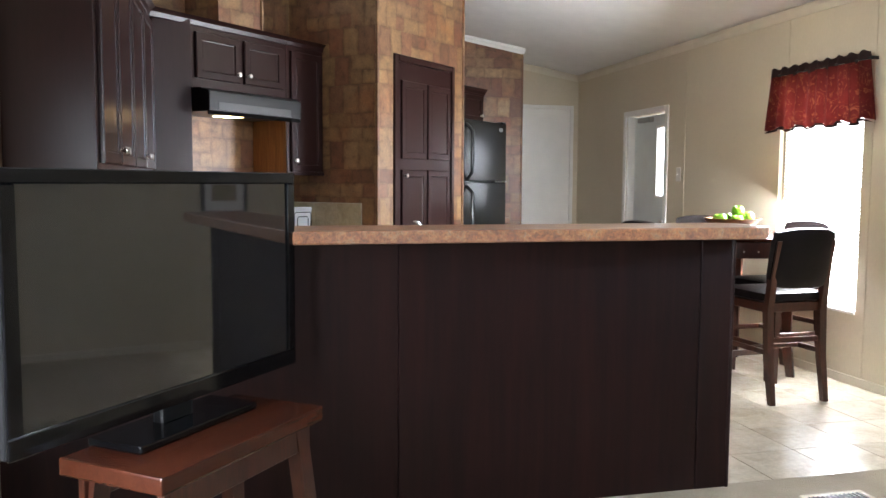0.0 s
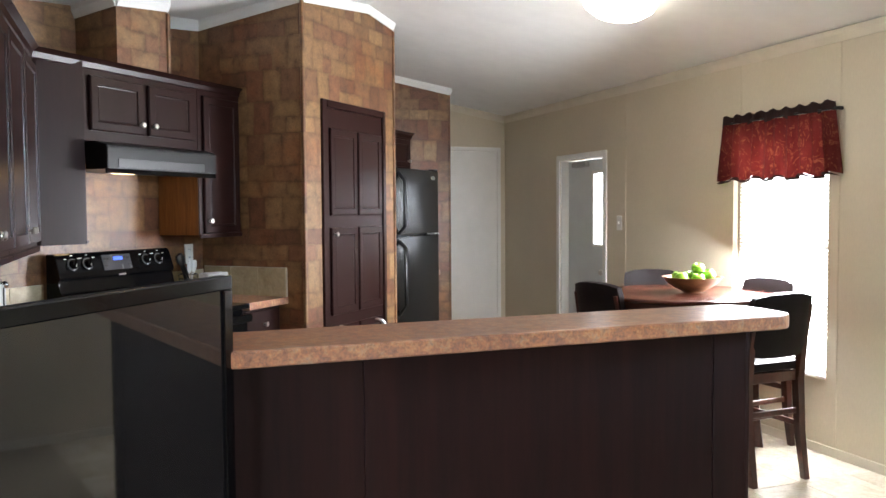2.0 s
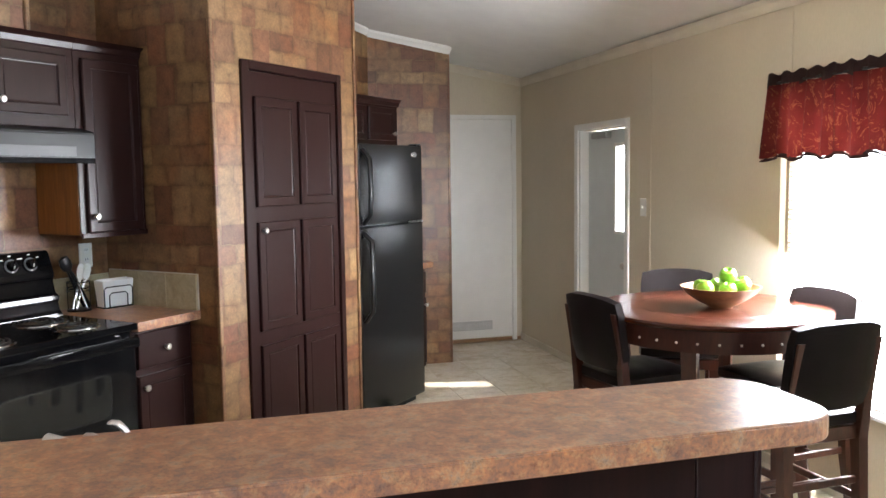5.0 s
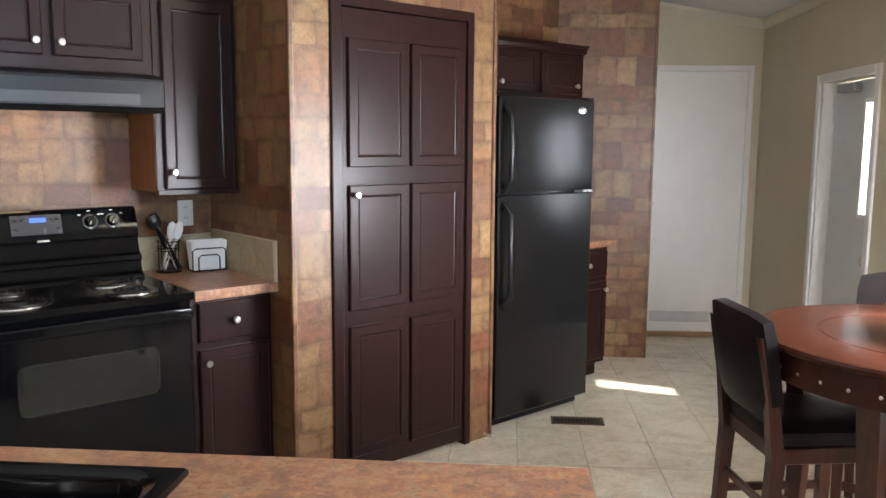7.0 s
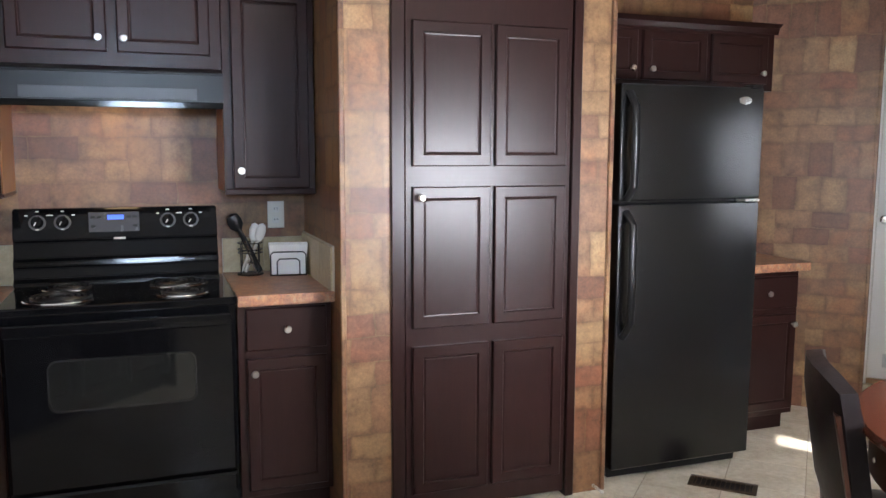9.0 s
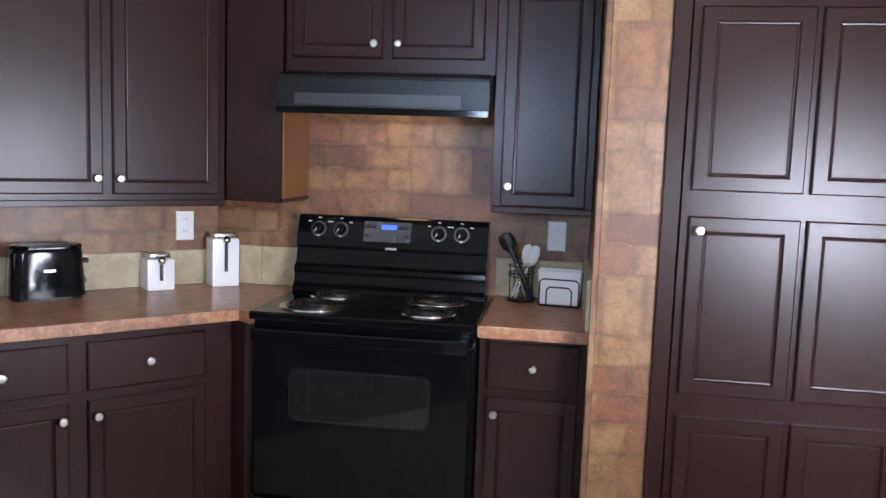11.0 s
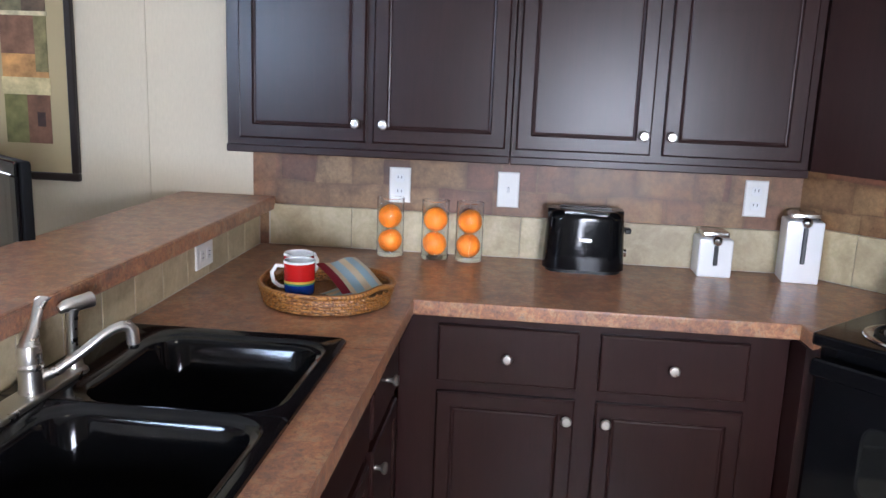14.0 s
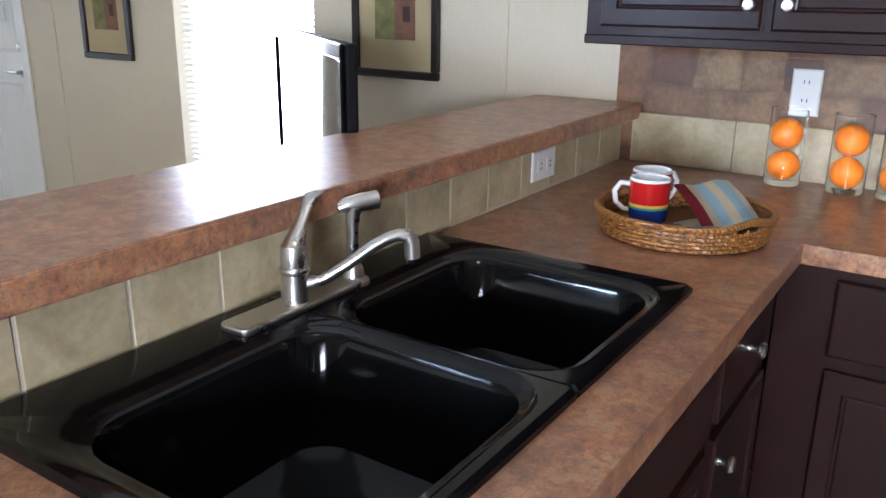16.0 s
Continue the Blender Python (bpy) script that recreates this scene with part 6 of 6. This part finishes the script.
picture(WEST @ pose(2.252, -0.0005, 1.085), 0.368, 0.86, "tall dark-framed print of patchwork panels on a tan mat", strip)
picture(WEST @ pose(0.630, -0.0005, 1.066), 0.35, 0.86, "tall dark-framed patchwork print beside the window", strip)
EASTM = pose(EX, 0, 0, 0, 0, -90)
for z0, z1 in ((1.404, 1.823), (0.986, 1.309)):
    picture(EASTM @ pose(-3.43, -0.0005, z0), 0.34, z1 - z0, "dark-framed print with a pale mat on the dining wall", [(-0.09, 0.09, 0.10, z1 - z0 - 0.10, (0.30, 0.25, 0.14))], PAPER)

# ---- floor registers and door stop ----
REG = plain("brown_register_metal", (0.10, 0.07, 0.045), 0.45, 0.4)
for x, y, z, w, d, mt, lb in ((2.230, 6.558, 0.0, 0.285, 0.12, REG, "brown metal floor register in the tile floor"), (2.34, 2.70, 0.006, 0.28, 0.16, plain("grey_register_metal", (0.16, 0.15, 0.14), 0.4, 0.4), "grey metal floor register in the carpet")):
    v = thing("floor_register", lb, "vent", pose(x, y, z), "floor registers")
    fb = bmesh.new()
    for a in ((-w / 2, w / 2, -d / 2, -d / 2 + 0.02), (-w / 2, w / 2, d / 2 - 0.02, d / 2), (-w / 2, -w / 2 + 0.02, -d / 2 + 0.02, d / 2 - 0.02), (w / 2 - 0.02, w / 2, -d / 2 + 0.02, d / 2 - 0.02)):
        box(a[0], a[1], a[2], a[3], 0.0, 0.006, 0.0015, bm=fb)
    part("rim", fb, mt if z == 0 else TRIM_CREAM, v)
    part("well", box(-w / 2 + 0.015, w / 2 - 0.015, -d / 2 + 0.015, d / 2 - 0.015, 0.0, 0.0012), SATIN_BLACK, v)
    n = 12
    for i in range(n):
        xx = -w / 2 + 0.03 + (w - 0.06) * i / (n - 1)
        part("slat", box(xx - 0.002, xx + 0.002, -d / 2 + 0.018, d / 2 - 0.018, 0.001, 0.005), mt, v)
stop = thing("door_stop", "small white-tipped spring door stop by the pantry", "door stop", DIAG @ pose(2.28, -0.875, 0.0))
part("spring", tube([(0.006 * math.cos(i * 0.9), -i * 0.0011, 0.03 + 0.006 * math.sin(i * 0.9)) for i in range(60)], 0.0014, 5), NICKEL, stop)
part("tip", lathe([(0, 0), (0.008, 0), (0.008, 0.012), (0, 0.014)], 10, m=pose(0, -0.066, 0.03, 90, 0, 0)), WHITE_PLASTIC, stop)

# ---- floor tiles, last ----
TILE = 0.33
tile_data = None
nx, ny = int((EX - WX) / TILE) + 2, int((NY - CARPET_EDGE) / TILE) + 1
for i in range(nx):
    for j in range(ny):
        x, y = -0.74 + (i + 0.5) * TILE - TILE, CARPET_EDGE + (j + 0.5) * TILE
        if x > EX or y > NY + 0.1:
            continue
        if tile_data is None:
            g = TILE / 2 - 0.0016
            t = part("tile", box(-g, g, -g, g, -0.0035, 0.0, 0.001), FLOOR_TILE, floor)
            tile_data = t.data
        else:
            t = new("tile", tile_data)
            t.parent = floor
        t.location = (x, y, 0.0)
